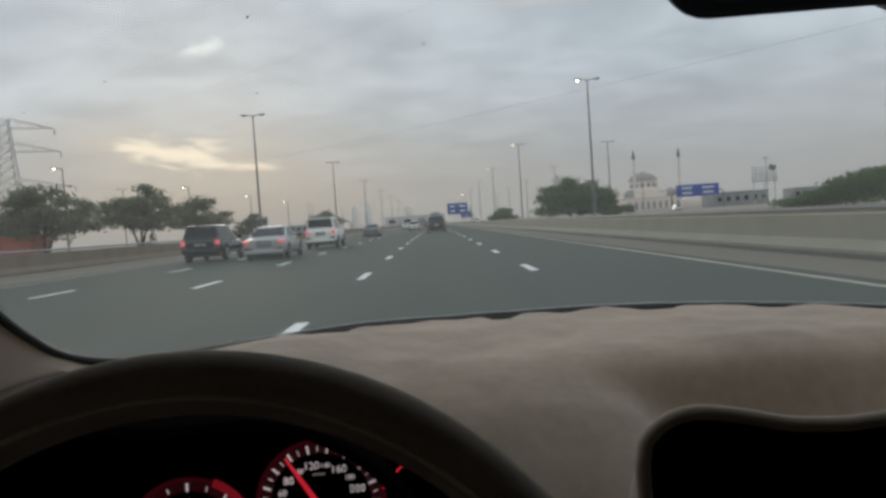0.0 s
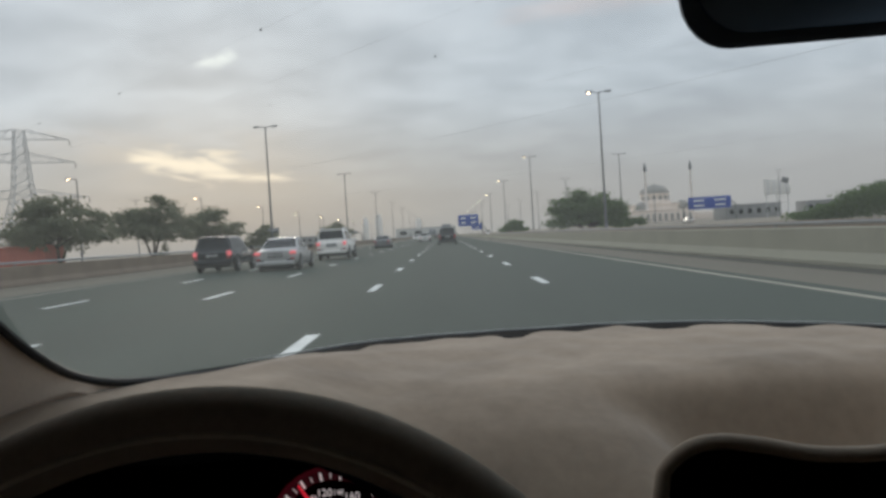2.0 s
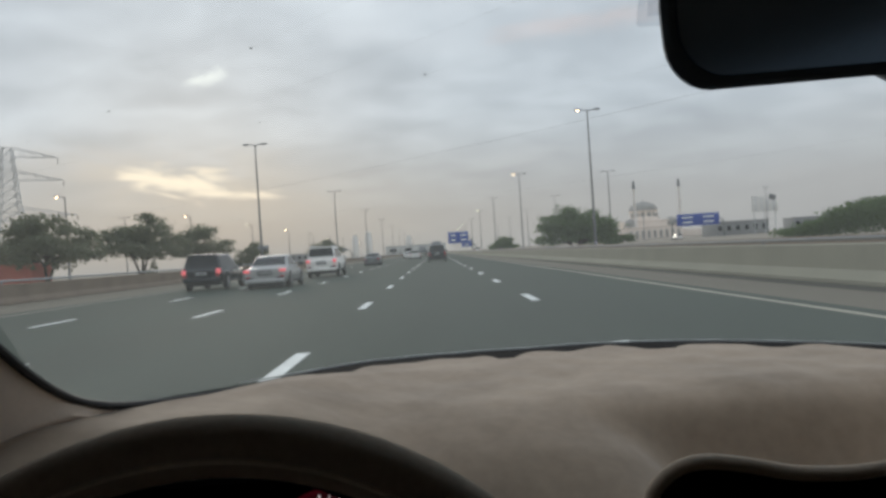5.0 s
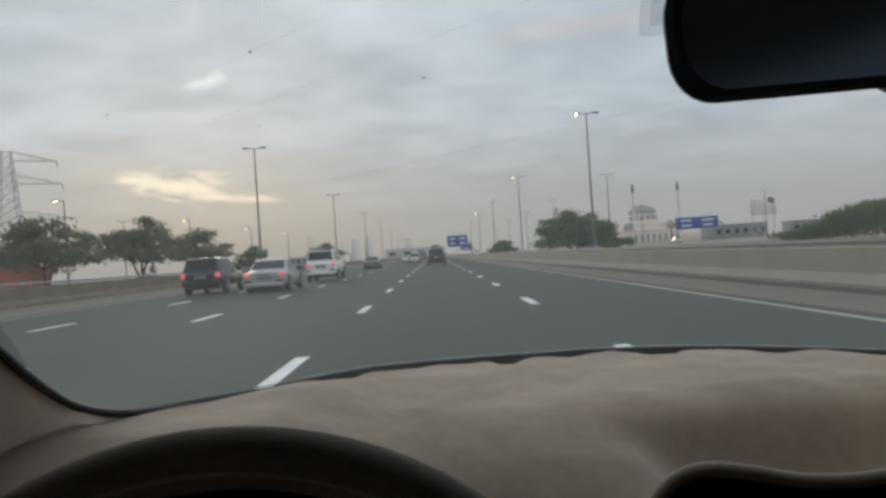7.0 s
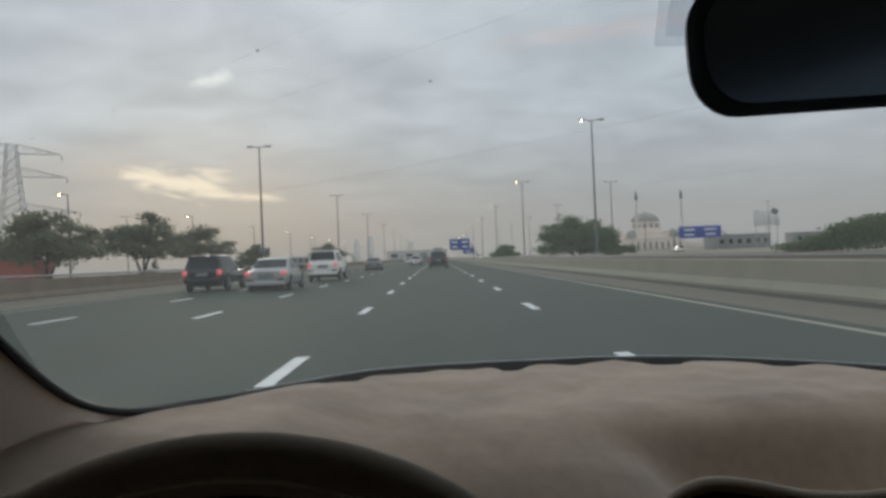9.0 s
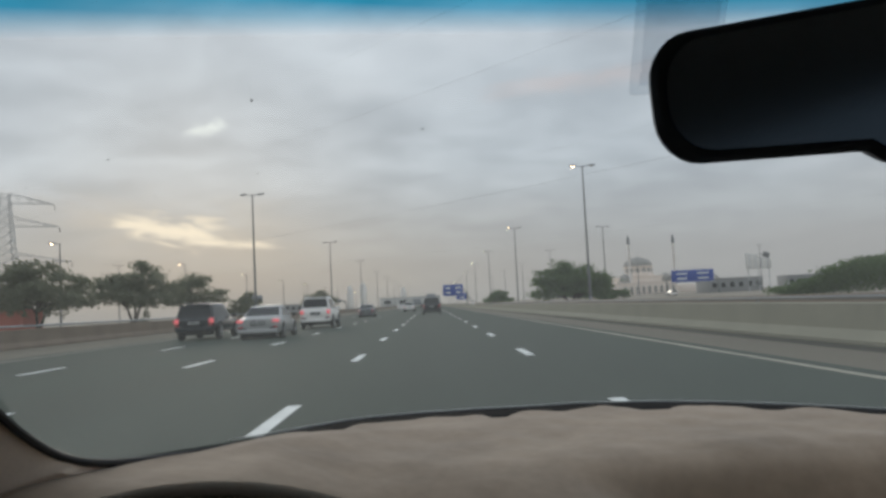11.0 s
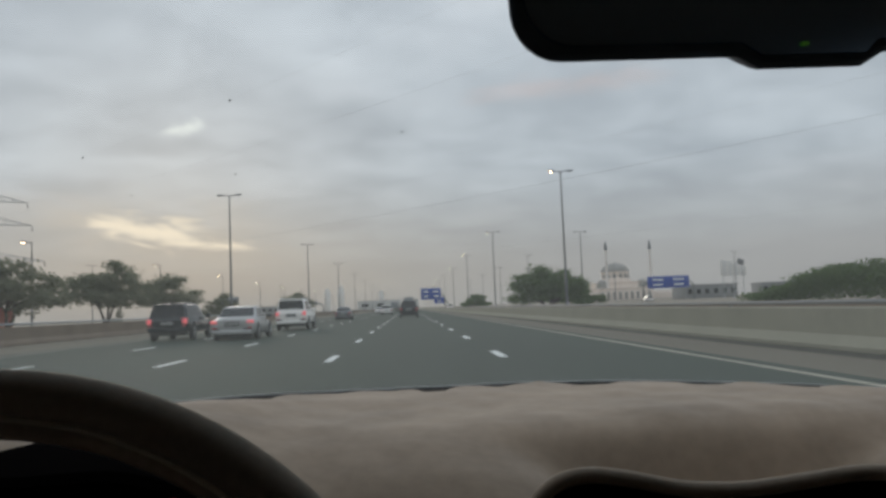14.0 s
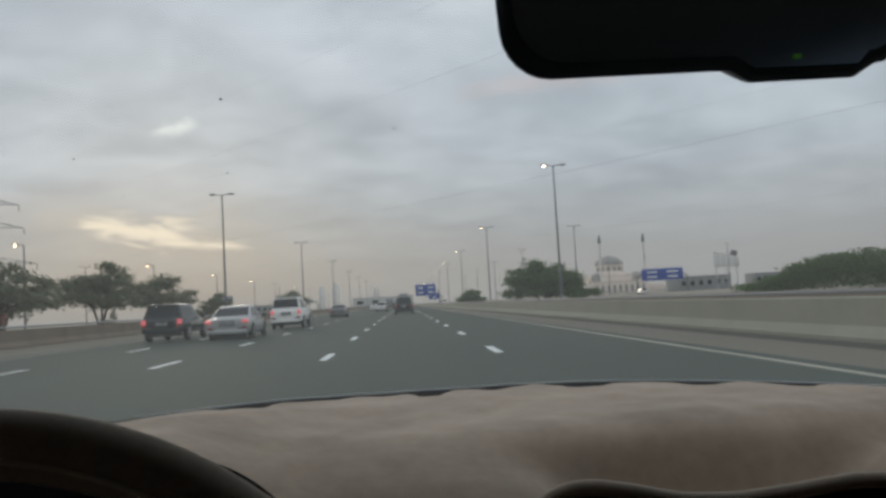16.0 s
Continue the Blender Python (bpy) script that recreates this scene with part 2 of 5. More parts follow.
# vehicles
M_WHITE_CAR = mat("white_car_lacquer", (0.84, 0.81, 0.765), 0.3, vary=0.05, scale=1.2, fine=12.0)
M_SILVER_CAR = mat("silver_car_lacquer", (0.43, 0.425, 0.415), 0.3, metal=0.3, vary=0.06, scale=1.2, fine=12.0)
M_GREY_CAR = mat("grey_car_lacquer", (0.16, 0.165, 0.17), 0.3, metal=0.3, vary=0.08, scale=1.2, fine=12.0)
M_BLACK_CAR = mat("black_car_lacquer", (0.018, 0.021, 0.026), 0.22, vary=0.15, scale=1.2, fine=12.0)
M_CAR_GLASS = mat("dark_tinted_car_glass", (0.014, 0.016, 0.019), 0.12, vary=0.1, scale=1.0, spec=0.25)
M_TYRE = mat("tyre_rubber", (0.022, 0.022, 0.022), 0.85, vary=0.2, scale=8.0, fine=60.0, bump=0.002)
M_RIM = mat("alloy_rim", (0.42, 0.42, 0.42), 0.35, metal=0.7, vary=0.1)
M_DARK_TRIM = mat("dark_car_plastic", (0.03, 0.03, 0.032), 0.7, vary=0.15, scale=3.0)
M_TAIL = mat("red_tail_lamp", (0.42, 0.045, 0.045), 0.2, vary=0.08)
M_TAIL_LIT = glow("lit_red_tail_lamp", (0.84, 0.16, 0.17), 0.40)
M_HEADLAMP = glow("lit_headlamp_glass", (1.0, 0.95, 0.84), 3.0)
M_PLATE = mat("number_plate_white", (0.5, 0.5, 0.48), 0.5, vary=0.05)
# car interior
M_PIPING = mat("beige_edge_binding", (0.36, 0.275, 0.205), 0.95, vary=0.16, scale=9.0, fine=200.0, spec=0.1, sheen=0.1)
M_MAT = mat("taupe_velour_dash_mat", (0.296, 0.224, 0.163), 0.95, vary=0.22, scale=7.0, fine=60.0, bump=0.0006, spec=0.10, sheen=0.22)
M_TRIM = mat("beige_interior_trim", (0.80, 0.68, 0.57), 0.85, vary=0.08, scale=5.0, fine=220.0, bump=0.0004, spec=0.3)
M_RUBBER = mat("black_window_seal", (0.012, 0.012, 0.013), 0.6, vary=0.2, scale=8.0)
M_FELT = mat("black_felt_strip", (0.016, 0.0155, 0.015), 0.97, vary=0.3, scale=12.0, fine=120.0, spec=0.03)
M_LEATHER = mat("taupe_leather_rim", (0.38, 0.300, 0.232), 0.8, vary=0.16, scale=10.0, fine=260.0, bump=0.0004, spec=0.06)
# Dark plastic taken down to near black, with the cabin's deep shade painted in.
M_PANEL = mat("shade_black_plastic", (0.004, 0.0035, 0.0035), 0.95, vary=0.2, scale=8.0, spec=0.0)
# Black plastic raised to blue-grey, making up in colour for light it lacks.
M_MIRROR_SHELL = mat("lifted_black_mirror_shell", (0.12, 0.15, 0.19), 0.75, vary=0.15, scale=8.0)
M_MIRROR = mat("dimmed_mirror_glass", (0.52, 0.66, 0.82), 0.16, metal=1.0, vary=0.02)
M_TAG = clear_pane("pale_frosted_plastic", (0.89, 0.90, 0.91), 1.03)
M_LINER = mat("headliner_cloth", (0.26, 0.225, 0.19), 0.95, vary=0.08, scale=6.0, fine=150.0)
M_CABIN = mat("dark_cabin_trim", (0.25, 0.21, 0.172), 0.85, vary=0.12, scale=4.0)
# Paler than the rim leather: the ridge's highlight is painted in.
M_SEAM = mat("seam_highlight_leather", (0.60, 0.50, 0.40), 0.6, vary=0.2, scale=20.0, fine=300.0)
M_GAUGE = mat("black_gauge_face", (0.004, 0.003, 0.003), 0.9, vary=0.1, spec=0.0)
M_GAUGE_RED = glow("red_backlight", (0.036, 0.0013, 0.0042), 0.60)
M_GAUGE_DIM = glow("dim_red_backlight", (0.020, 0.0010, 0.0026), 0.50)
M_PALE_EDGE = mat("pale_glass_edge", (0.40, 0.405, 0.39), 0.6, vary=0.2, scale=12.0, fine=60.0)
M_NEEDLE = glow("red_needle", (0.78, 0.022, 0.045), 0.55)
M_TICK_DIM = glow("faint_backlit_legend", (0.40, 0.33, 0.33), 0.20)
M_NEEDLE_DIM = glow("dim_red_sector", (0.30, 0.010, 0.020), 0.40)
M_TICK = glow("backlit_white_marks", (0.95, 0.85, 0.85), 0.36)
M_LED = glow("green_indicator", (0.16, 0.5, 0.06), 0.05)
M_TINT = clear_pane("dark_side_glass", (0.26, 0.265, 0.265), 1.05)
M_CLEAR_SIDE = clear_pane("side_glass", (0.14, 0.145, 0.142), 1.05)
# The dusty film is set strong enough to veil the view like haze.
M_PANE = clear_pane("windscreen_glass", (0.97, 0.98, 0.972), 1.035, dust_veil=0.082)
M_BAND = clear_pane("blue_shade_band_glass", (0.06, 0.42, 0.72), 1.035)
# the band's dye thickens from its lower edge to the roof
nt = M_BAND.node_tree
dye, fade = nt.nodes.new("ShaderNodeAttribute"), nt.nodes.new("ShaderNodeMix")
dye.attribute_name, fade.data_type = "dye", "RGBA"
fade.inputs[6].default_value, fade.inputs[7].default_value = (0.97, 0.98, 0.972, 1), (0.05, 0.43, 0.63, 1)
nt.links.new(dye.outputs["Fac"], fade.inputs[0])
nt.links.new(fade.outputs[2], [n for n in nt.nodes if n.bl_idname == "ShaderNodeBsdfTransparent"][0].inputs[0])


# ---- small builders ----
def thing(name, label, category, group="", at=(0, 0, 0), turn=0.0, kind=""):
    ob = new(name)
    ob.matrix_basis = pose(*at, 0, 0, turn)
    ob.empty_display_size = 0.3
    return tagged(ob, label, category, group, kind)


def part(name, bm, material, parent=None, label="", smooth=True):
    me = bpy.data.meshes.new(name)
    bmesh.ops.recalc_face_normals(bm, faces=bm.faces)
    bm.to_mesh(me)
    bm.free()
    me.materials.append(material)
    if smooth:
        me.polygons.foreach_set("use_smooth", [True] * len(me.polygons))
        me.set_sharp_from_angle(angle=radians(38))
    ob = new(name, me)
    ob.parent = parent
    return tagged(ob, label)


def structure(name, bm, material, label, category, smooth=True):
    return tagged(part(name, bm, material, None, label, smooth), category=category, kind="structure")


def box(bm, at, size, bevel=0.0, turn=None, taper=None):
    made = bmesh.ops.create_cube(bm, size=1.0)["verts"]
    for v in made:
        x, y, z = v.co
        k = 1.0
        if taper and z > 0:
            k = taper
        v.co = Vector((x * size[0] * k, y * size[1] * k, z * size[2]))
        if turn:
            v.co = Euler([radians(q) for q in turn]).to_matrix() @ v.co
        v.co += Vector(at)
    if bevel:
        edges = list({e for v in made for e in v.link_edges})
        bmesh.ops.bevel(bm, geom=edges, offset=bevel, segments=2, affect="EDGES", profile=0.5)
    return bm


def rings(bm, loops, closed_ends=True, closed_loop=False):
    """Skin a row of rings that have the same number of points."""
    rows = [[bm.verts.new(p) for p in ring] for ring in loops]
    n = len(rows[0])
    pairs = list(zip(rows, rows[1:])) + ([(rows[-1], rows[0])] if closed_loop else [])
    for one, two in pairs:
        for i in range(n):
            j = (i + 1) % n
            bm.faces.new((one[i], one[j], two[j], two[i]))
    if closed_ends and not closed_loop:
        bm.faces.new(rows[0][::-1])
        bm.faces.new(rows[-1])
    return bm


def tube(bm, path, radii, sides=10, closed=False):
    """A round bar along a path, its radius given for each point or once."""
    path = [Vector(p) for p in path]
    if not isinstance(radii, (list, tuple)):
        radii = [radii] * len(path)
    loops, side = [], None
    for i, p in enumerate(path):
        if closed:
            way_on = (path[(i + 1) % len(path)] - path[i - 1]).normalized()
        else:
            way_on = (path[min(i + 1, len(path) - 1)] - path[max(i - 1, 0)]).normalized()
        if side is None:
            side = way_on.orthogonal().normalized()
        side = (side - way_on * side.dot(way_on)).normalized()
        over = way_on.cross(side)
        loops.append([p + radii[i] * (math.cos(q) * side + math.sin(q) * over) for q in [2 * math.pi * k / sides for k in range(sides)]])
    return rings(bm, loops, closed_loop=closed)


def turned(bm, profile, sides=24, at=(0, 0, 0)):
    """A body of revolution round z from (radius, height) pairs."""
    loops = [[Vector(at) + Vector((max(r, 1e-4) * math.cos(q), max(r, 1e-4) * math.sin(q), z)) for q in [2 * math.pi * k / sides for k in range(sides)]] for r, z in profile]
    return rings(bm, loops)


def soft_lerp(table, x):
    xs, ys = [r[0] for r in table], [r[1] for r in table]
    return float(np.interp(x, xs, ys))


B = bmesh.new
# ---- ground, road ----
bm = B()
bmesh.ops.create_grid(bm, x_segments=60, y_segments=60, size=2400)
for v in bm.verts:
    v.co.z = -0.06
structure("ground", bm, M_SAND, "flat dusty beige sand reaching the horizon", "ground")

ROAD_L, ROAD_R = -14.2, 5.6


def strip(name, x0, x1, y0, y1, z, material, label, category, step=12.0):
    b = B()
    n = int((y1 - y0) / step)
    rows = [[b.verts.new((x, y0 + (y1 - y0) * k / n, z)) for x in (x0, (x0 + x1) / 2, x1)] for k in range(n + 1)]
    for p, q in zip(rows, rows[1:]):
        for k in (0, 1):
            b.faces.new((p[k], p[k + 1], q[k + 1], q[k]))
    return structure(name, b, material, label, category)


strip("road", ROAD_L, ROAD_R, -80, 1500, 0.0, M_ASPHALT, "wide grey-green asphalt motorway with several lanes", "road")
strip("road_shoulder_right", ROAD_R, 7.6, -80, 1500, -0.004, M_SHOULDER, "dusty hard shoulder beside the concrete barrier", "road")
strip("road_shoulder_left", -19.4, ROAD_L, -80, 1500, -0.004, M_SHOULDER, "dusty sandy hard shoulder beside the brown wall", "road")
strip("other_carriageway", -40.0, -27.5, -80, 1500, -0.02, M_SHOULDER, "dusty asphalt of the opposite carriageway", "road")
strip("service_road", 21.0, 33.0, -80, 1500, -0.02, M_SHOULDER, "service road beyond the barrier", "road")

# Dark strip: the shade at the barrier's foot is painted in with the dirt.
strip("gutter", 7.05, 7.74, -80, 900, 0.0, M_GUTTER_SHADE, "dirt along the foot of the barrier, darkened with its shade", "gutter")

# ---- road markings ----
marks = thing("lane_marking", "worn white lane marking dashes on asphalt", "road marking", kind="structure")


def dash_mesh():
    b = B()
    box(b, (0, 0, 0), (0.17, 2.1, 0.006))
    me = bpy.data.meshes.new("dash")
    b.to_mesh(me)
    b.free()
    me.materials.append(M_PAINT)
    return me


DASH = dash_mesh()
for lane_x, phase in ((-1.68, 8.0), (1.95, 7.2), (-5.48, 8.8), (-9.28, 9.1)):
    for k in range(-1, 36):
        ob = new("dash", DASH)
        ob.parent = marks
        ob.location = (lane_x, phase + 9.05 * k, 0.006)
strip("edge_line_right", 5.14, 5.27, -40, 900, 0.005, M_EDGE_PAINT, "dusty solid edge line", "road marking")
strip("edge_line_left", -13.35, -13.17, -40, 900, 0.005, M_EDGE_PAINT, "dusty solid edge line", "road marking")


# ---- barriers ----
def barrier(name, x, height, width, material, label, y0, y1, step=9.0, flip=1):
    top = thing(name, label, "barrier", kind="structure")
    h, w = height, width
    prof = [(-w, 0), (-w, 0.10 * h), (-0.42 * w, 0.34 * h), (-0.30 * w, 0.97 * h), (-0.22 * w, h), (0.22 * w, h), (0.30 * w, 0.97 * h), (0.42 * w, 0.34 * h), (w, 0.10 * h), (w, 0)]
    b = B()
    rings(b, [[(px, q, pz) for px, pz in prof] for q in (-step / 2 + 0.004, step / 2 - 0.004)])
    bmesh.ops.recalc_face_normals(b, faces=b.faces)
    me = bpy.data.meshes.new("barrier_segment")
    b.to_mesh(me)
    b.free()
    me.materials.append(material)
    n = int((y1 - y0) / step)
    for k in range(n):
        ob = new("barrier_segment", me)
        ob.parent = top
        ob.location = (x, y0 + step * (k + 0.5), -0.004)
    return top


barrier("barrier_right", 8.05, 0.76, 0.34, M_CONCRETE, "long pale grey concrete motorway barrier", -45, 900)
barrier("barrier_left", -19.6, 0.92, 0.26, M_BROWN_WALL, "long low brown concrete wall along the shoulder", -45, 900)
barrier("barrier_far", 19.0, 0.66, 0.26, M_BROWN_WALL, "low grey-brown wall along the service road", -45, 900)


def guard_rail(x, z, y0, y1, label, metal):
    g = thing("guard_rail", label, "guard rail", at=(x, 0, 0))
    b = B()
    tube(b, [(0, y0, z), (0, y1, z)], 0.05, 8)
    part("rail", b, metal, g)
    for k in range(int((y1 - y0) / 12)):
        b = B()
        box(b, (0, y0 + 6 + 12 * k, z / 2 - 0.03), (0.06, 0.06, z + 0.06), 0.008)
        part("post", b, metal, g)


guard_rail(-19.6, 1.06, -20, 400, "thin steel rail on the low brown wall", M_STEEL)
guard_rail(9.6, 0.80, -20, 400, "dark steel rail behind the concrete barrier", M_POLE)
# ---- the car that the camera rides in ----
MID = 0.26  # the car's middle


def ease(x, lo, hi):
    q = min(1.0, max(0.0, (x - lo) / (hi - lo)))
    return q * q * (3 - 2 * q)


def edge_y(x):
    return 1.45 - 1.4 * (x - 0.30) ** 2 - 0.12 * ease(x, -0.10, 0.25)


def edge_z(x):
    return soft_lerp([(-0.6, 0.99), (-0.38, 0.978), (-0.31, 0.968), (-0.24, 0.959), (-0.17, 0.950), (-0.09, 0.939), (0.03, 0.930), (0.14, 0.9285), (0.24, 0.929), (0.40, 0.9285), (0.6, 0.929), (0.8, 0.932), (1.2, 0.942)], x)


def lip_z(x):
    return sum(lip_table(x + d) for d in (-0.012, -0.006, 0.0, 0.006, 0.012)) / 5


def lip_table(x):
    return soft_lerp([(0.05, 0.860), (0.115, 0.872), (0.130, 0.905), (0.142, 0.923), (0.155, 0.934), (0.179, 0.940), (0.215, 0.934), (0.254, 0.924), (0.299, 0.921), (0.338, 0.924), (0.394, 0.930), (0.45, 0.926), (0.562, 0.92), (1.2, 0.91)], x - 0.010) - 0.003


LIP_Y = 0.60


def near_y(x):
    """Where the mat ends towards the driver: it stops short behind the instruments."""
    return soft_lerp([(-0.52, 0.40), (-0.44, 0.49), (-0.385, 0.60), (-0.345, 0.645), (-0.25, 0.67), (-0.16, 0.70), (-0.10, 0.735), (-0.005, 0.735), (0.030, LIP_Y)], x)


def top_z(x, y):
    """Height of the padded dash: a crest, then a trough behind the raised pod of the centre screen."""
    e, far, lip = edge_z(x), edge_y(x), lip_z(x)
    deep = soft_lerp([(0.12, 0.885), (0.20, 0.852), (0.28, 0.800), (0.46, 0.786), (0.54, 0.83), (0.62, 0.885), (1.0, 0.90)], x)
    pod = soft_lerp([(0.60, lip), (0.612, lip - 0.003), (0.636, deep + 0.006), (0.79, deep), (0.860, deep + 0.004), (0.892, 0.5 * deep + 0.44), (0.915, 0.901), (0.945, 0.919), (0.985, 0.9268), (1.06, 0.9275), (max(1.2, far), e)], y)
    plain = soft_lerp([(0.60, 0.70), (0.66, 0.765), (0.70, 0.805), (0.74, 0.842), (0.78, 0.871), (0.82, 0.893), (0.88, 0.912), (0.95, 0.9245), (1.06, 0.9275), (max(1.2, far), e)], y)
    if x < 0.0:
        k = ease(-x, 0.0, 0.22)
        plain += k * (e - plain)
        plain -= 0.28 * ease(-x, 0.22, 0.34) * max(0.0, 0.70 - y)
    q = ease(y, 0.62, 0.70)
    w = ease(x, 0.115, 0.15) * (1 - q) + ease(x, 0.09, 0.30) * q
    return plain + (pod - plain) * w


def mat_point(x, v):
    """The dash mat: v 0 at the windscreen, 1 at the edge over the screen's recess."""
    far = edge_y(x) - 0.055 * ease(-x, 0.21, 0.31)
    y = far + (near_y(x) - far) * v
    reach = 0.0 if y < 0.66 else min(0.012, y - 0.645)
    flat = sum(top_z(x, y + reach * k) for k in (-1.0, -0.5, 0.0, 0.5, 1.0)) / 5
    dip = 0.0
    scallop = sum(d * math.exp(-(((x - c) / w) ** 2)) for c, w, d in ((0.37, 0.035, 0.011), (0.28, 0.018, -0.004), (0.10, 0.022, 0.009), (0.145, 0.02, -0.004), (-0.17, 0.03, 0.008), (0.54, 0.03, 0.007), (0.66, 0.02, 0.006)))
    dip -= scallop * max(0.0, 1 - v / 0.07)
    wrinkle = 0.0060 * noise.noise((x * 7.0, y * 6.0, 0.3)) + 0.0030 * noise.noise((x * 21.0, y * 15.0, 4.1))
    ripple = 0.0028 * max(0.0, 1 - v / 0.10) * noise.noise((x * 9.0, 2.0, 1.0)) + 0.0025 * max(0.0, 1 - v / 0.06) * noise.noise((x * 26.0, 5.0, 1.0))
    return Vector((x, y, flat + dip + wrinkle * min(1, v * 6, (1 - v) * 9 + 0.15) + ripple))


dash = thing("dashboard", "car dashboard covered with a taupe velour mat", "dashboard", at=(0, 0, 0))
bm = B()
NX, NV = 240, 110
xs = [-0.52 + 1.56 * i / NX for i in range(NX + 1)]
grid = [[bm.verts.new(mat_point(x, (j / NV))) for j in range(NV + 1)] for x in xs]
# the mat rolls over at its near edge, and hangs down beside the recess
hang = []
for i, x in enumerate(xs):
    p = grid[i][-1].co
    down = soft_lerp([(0.02, 0.02), (0.035, 0.18), (0.13, 0.22), (0.15, 0.002)], x)
    row = [bm.verts.new((x, p.y - 0.010 * math.sin(q), p.z - down * (0.08 if q < 1.6 else 1) * (1 - math.cos(min(q, 1.57))) - (0.004 if q > 1.6 else 0))) for q in (0.5, 1.0, 1.57, 2.2)]
    hang.append(row)
for i in range(NX):
    for j in range(NV):
        bm.faces.new((grid[i][j], grid[i + 1][j], grid[i + 1][j + 1], grid[i][j + 1]))
    one, two = [grid[i][-1]] + hang[i], [grid[i + 1][-1]] + hang[i + 1]
    for k in range(4 if xs[i] < 0.140 else 0):
        bm.faces.new((one[k], two[k], two[k + 1], one[k + 1]))
for v in [v for v in bm.verts if not v.link_faces]:
    bm.verts.remove(v)
part("dash_mat", bm, M_MAT, dash, "taupe velour dash mat with soft creases")

# piped edge of the mat over the recess
bm = B()
pipe = [(0.148, LIP_Y - 0.006, 0.72), (0.146, LIP_Y - 0.006, 0.84), (0.1455, LIP_Y - 0.006, 0.897)]
pipe += [(x, LIP_Y - 0.004, lip_z(x) + 0.0012) for x in [0.149 + 0.006 * k for k in range(72)]]
tube(bm, pipe, 0.0062, 12)
part("mat_piping", bm, M_PIPING, dash, "rolled edge of the velour mat")

# recess of the centre screen, its shade put into a near-black colour
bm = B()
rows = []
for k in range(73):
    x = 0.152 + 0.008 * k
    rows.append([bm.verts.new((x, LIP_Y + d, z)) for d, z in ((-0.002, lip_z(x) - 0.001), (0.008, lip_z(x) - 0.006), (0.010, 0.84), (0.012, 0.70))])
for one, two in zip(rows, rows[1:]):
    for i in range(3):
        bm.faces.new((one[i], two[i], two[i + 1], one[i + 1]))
part("screen_recess", bm, M_PANEL, dash, "recess round the centre screen, its shade painted black")
bm = B()
box(bm, (0.40, LIP_Y + 0.004, 0.79), (0.42, 0.010, 0.12), 0.004)
part("centre_screen", bm, M_GAUGE, dash, "dark switched-off centre screen")

# lower dash, near black: the shade behind the wheel is in its colour
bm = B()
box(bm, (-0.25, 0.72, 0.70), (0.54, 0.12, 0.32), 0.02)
part("lower_dash", bm, M_PANEL, dash, "lower dashboard behind the wheel, its shade painted near black")
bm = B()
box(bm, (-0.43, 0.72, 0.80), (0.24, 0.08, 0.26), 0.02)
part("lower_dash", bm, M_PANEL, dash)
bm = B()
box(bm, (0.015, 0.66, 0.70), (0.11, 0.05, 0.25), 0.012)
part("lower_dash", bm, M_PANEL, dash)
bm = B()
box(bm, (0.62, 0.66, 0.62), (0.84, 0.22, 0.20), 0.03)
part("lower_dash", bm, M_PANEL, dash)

# instrument binnacle: an arched hood, the shade inside it painted in
bm = B()
BX = -0.21


def arch(y, grow, k=1.0, base=0.80):
    out = []
    for i in range(37):
        q = math.pi * i / 36
        c, h = math.cos(q), max(0.0, math.sin(q))
        half, power = (0.145, 1.03) if c > 0 else (0.27, 0.66)
        out.append((-0.155 + (half * k + grow) * c, y, base + 0.015 * ease(-c, 0.15, 0.50) + (0.163 * (0.4 + 0.6 * k) + grow) * h ** power))
    return out


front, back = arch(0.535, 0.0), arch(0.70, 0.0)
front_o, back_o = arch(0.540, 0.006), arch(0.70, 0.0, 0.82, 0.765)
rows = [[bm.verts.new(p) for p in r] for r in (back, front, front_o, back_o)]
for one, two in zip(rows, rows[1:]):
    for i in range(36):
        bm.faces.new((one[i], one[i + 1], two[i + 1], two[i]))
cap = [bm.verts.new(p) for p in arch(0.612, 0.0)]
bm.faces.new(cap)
part("instrument_hood", bm, M_PANEL, dash, "dark arched hood over the instruments, the shade inside painted in")

# black strip between the end of the mat and the glass, falling away to the foot of the windscreen
def foot_gap(x):
    return 0.02 + 0.18 * ease(x, -0.29, -0.12)


def foot_z(x, share=1.0):
    """Height along the black strip: share 0 at the mat's edge, 1 at the glass."""
    return edge_z(x) - 0.004 - share * 0.018 * foot_gap(x) / 0.2 + 0.0015 * share * ease(x, -0.02, 0.06) * ease(-x, -0.34, -0.26)


bm = B()
rows = []
for k in range(106):
    x = -0.36 + 0.012 * k
    g = foot_gap(x)
    rows.append([bm.verts.new((x, edge_y(x) + d, z)) for d, z in ((-0.16, edge_z(x) - 0.020), (-0.08, edge_z(x) - 0.009), (-0.02, edge_z(x) - 0.005), (0.01, foot_z(x, 0.0)), (0.5 * g, foot_z(x, 0.5)), (g, foot_z(x)), (g + 0.01, foot_z(x) - 0.03))])
for one, two in zip(rows, rows[1:]):
    for i in range(6):
        bm.faces.new((one[i], two[i], two[i + 1], one[i + 1]))
part("vent_strip", bm, M_FELT, dash, "dark strip at the foot of the windscreen")
bm = B()
path = [(x, edge_y(x) + foot_gap(x) + 0.004, foot_z(x) - 0.002) for x in [-0.300 + 0.03 * k for k in range(40)]]
tube(bm, path, [0.001, 0.002, 0.003] + [0.0036] * (len(path) - 3), 8)
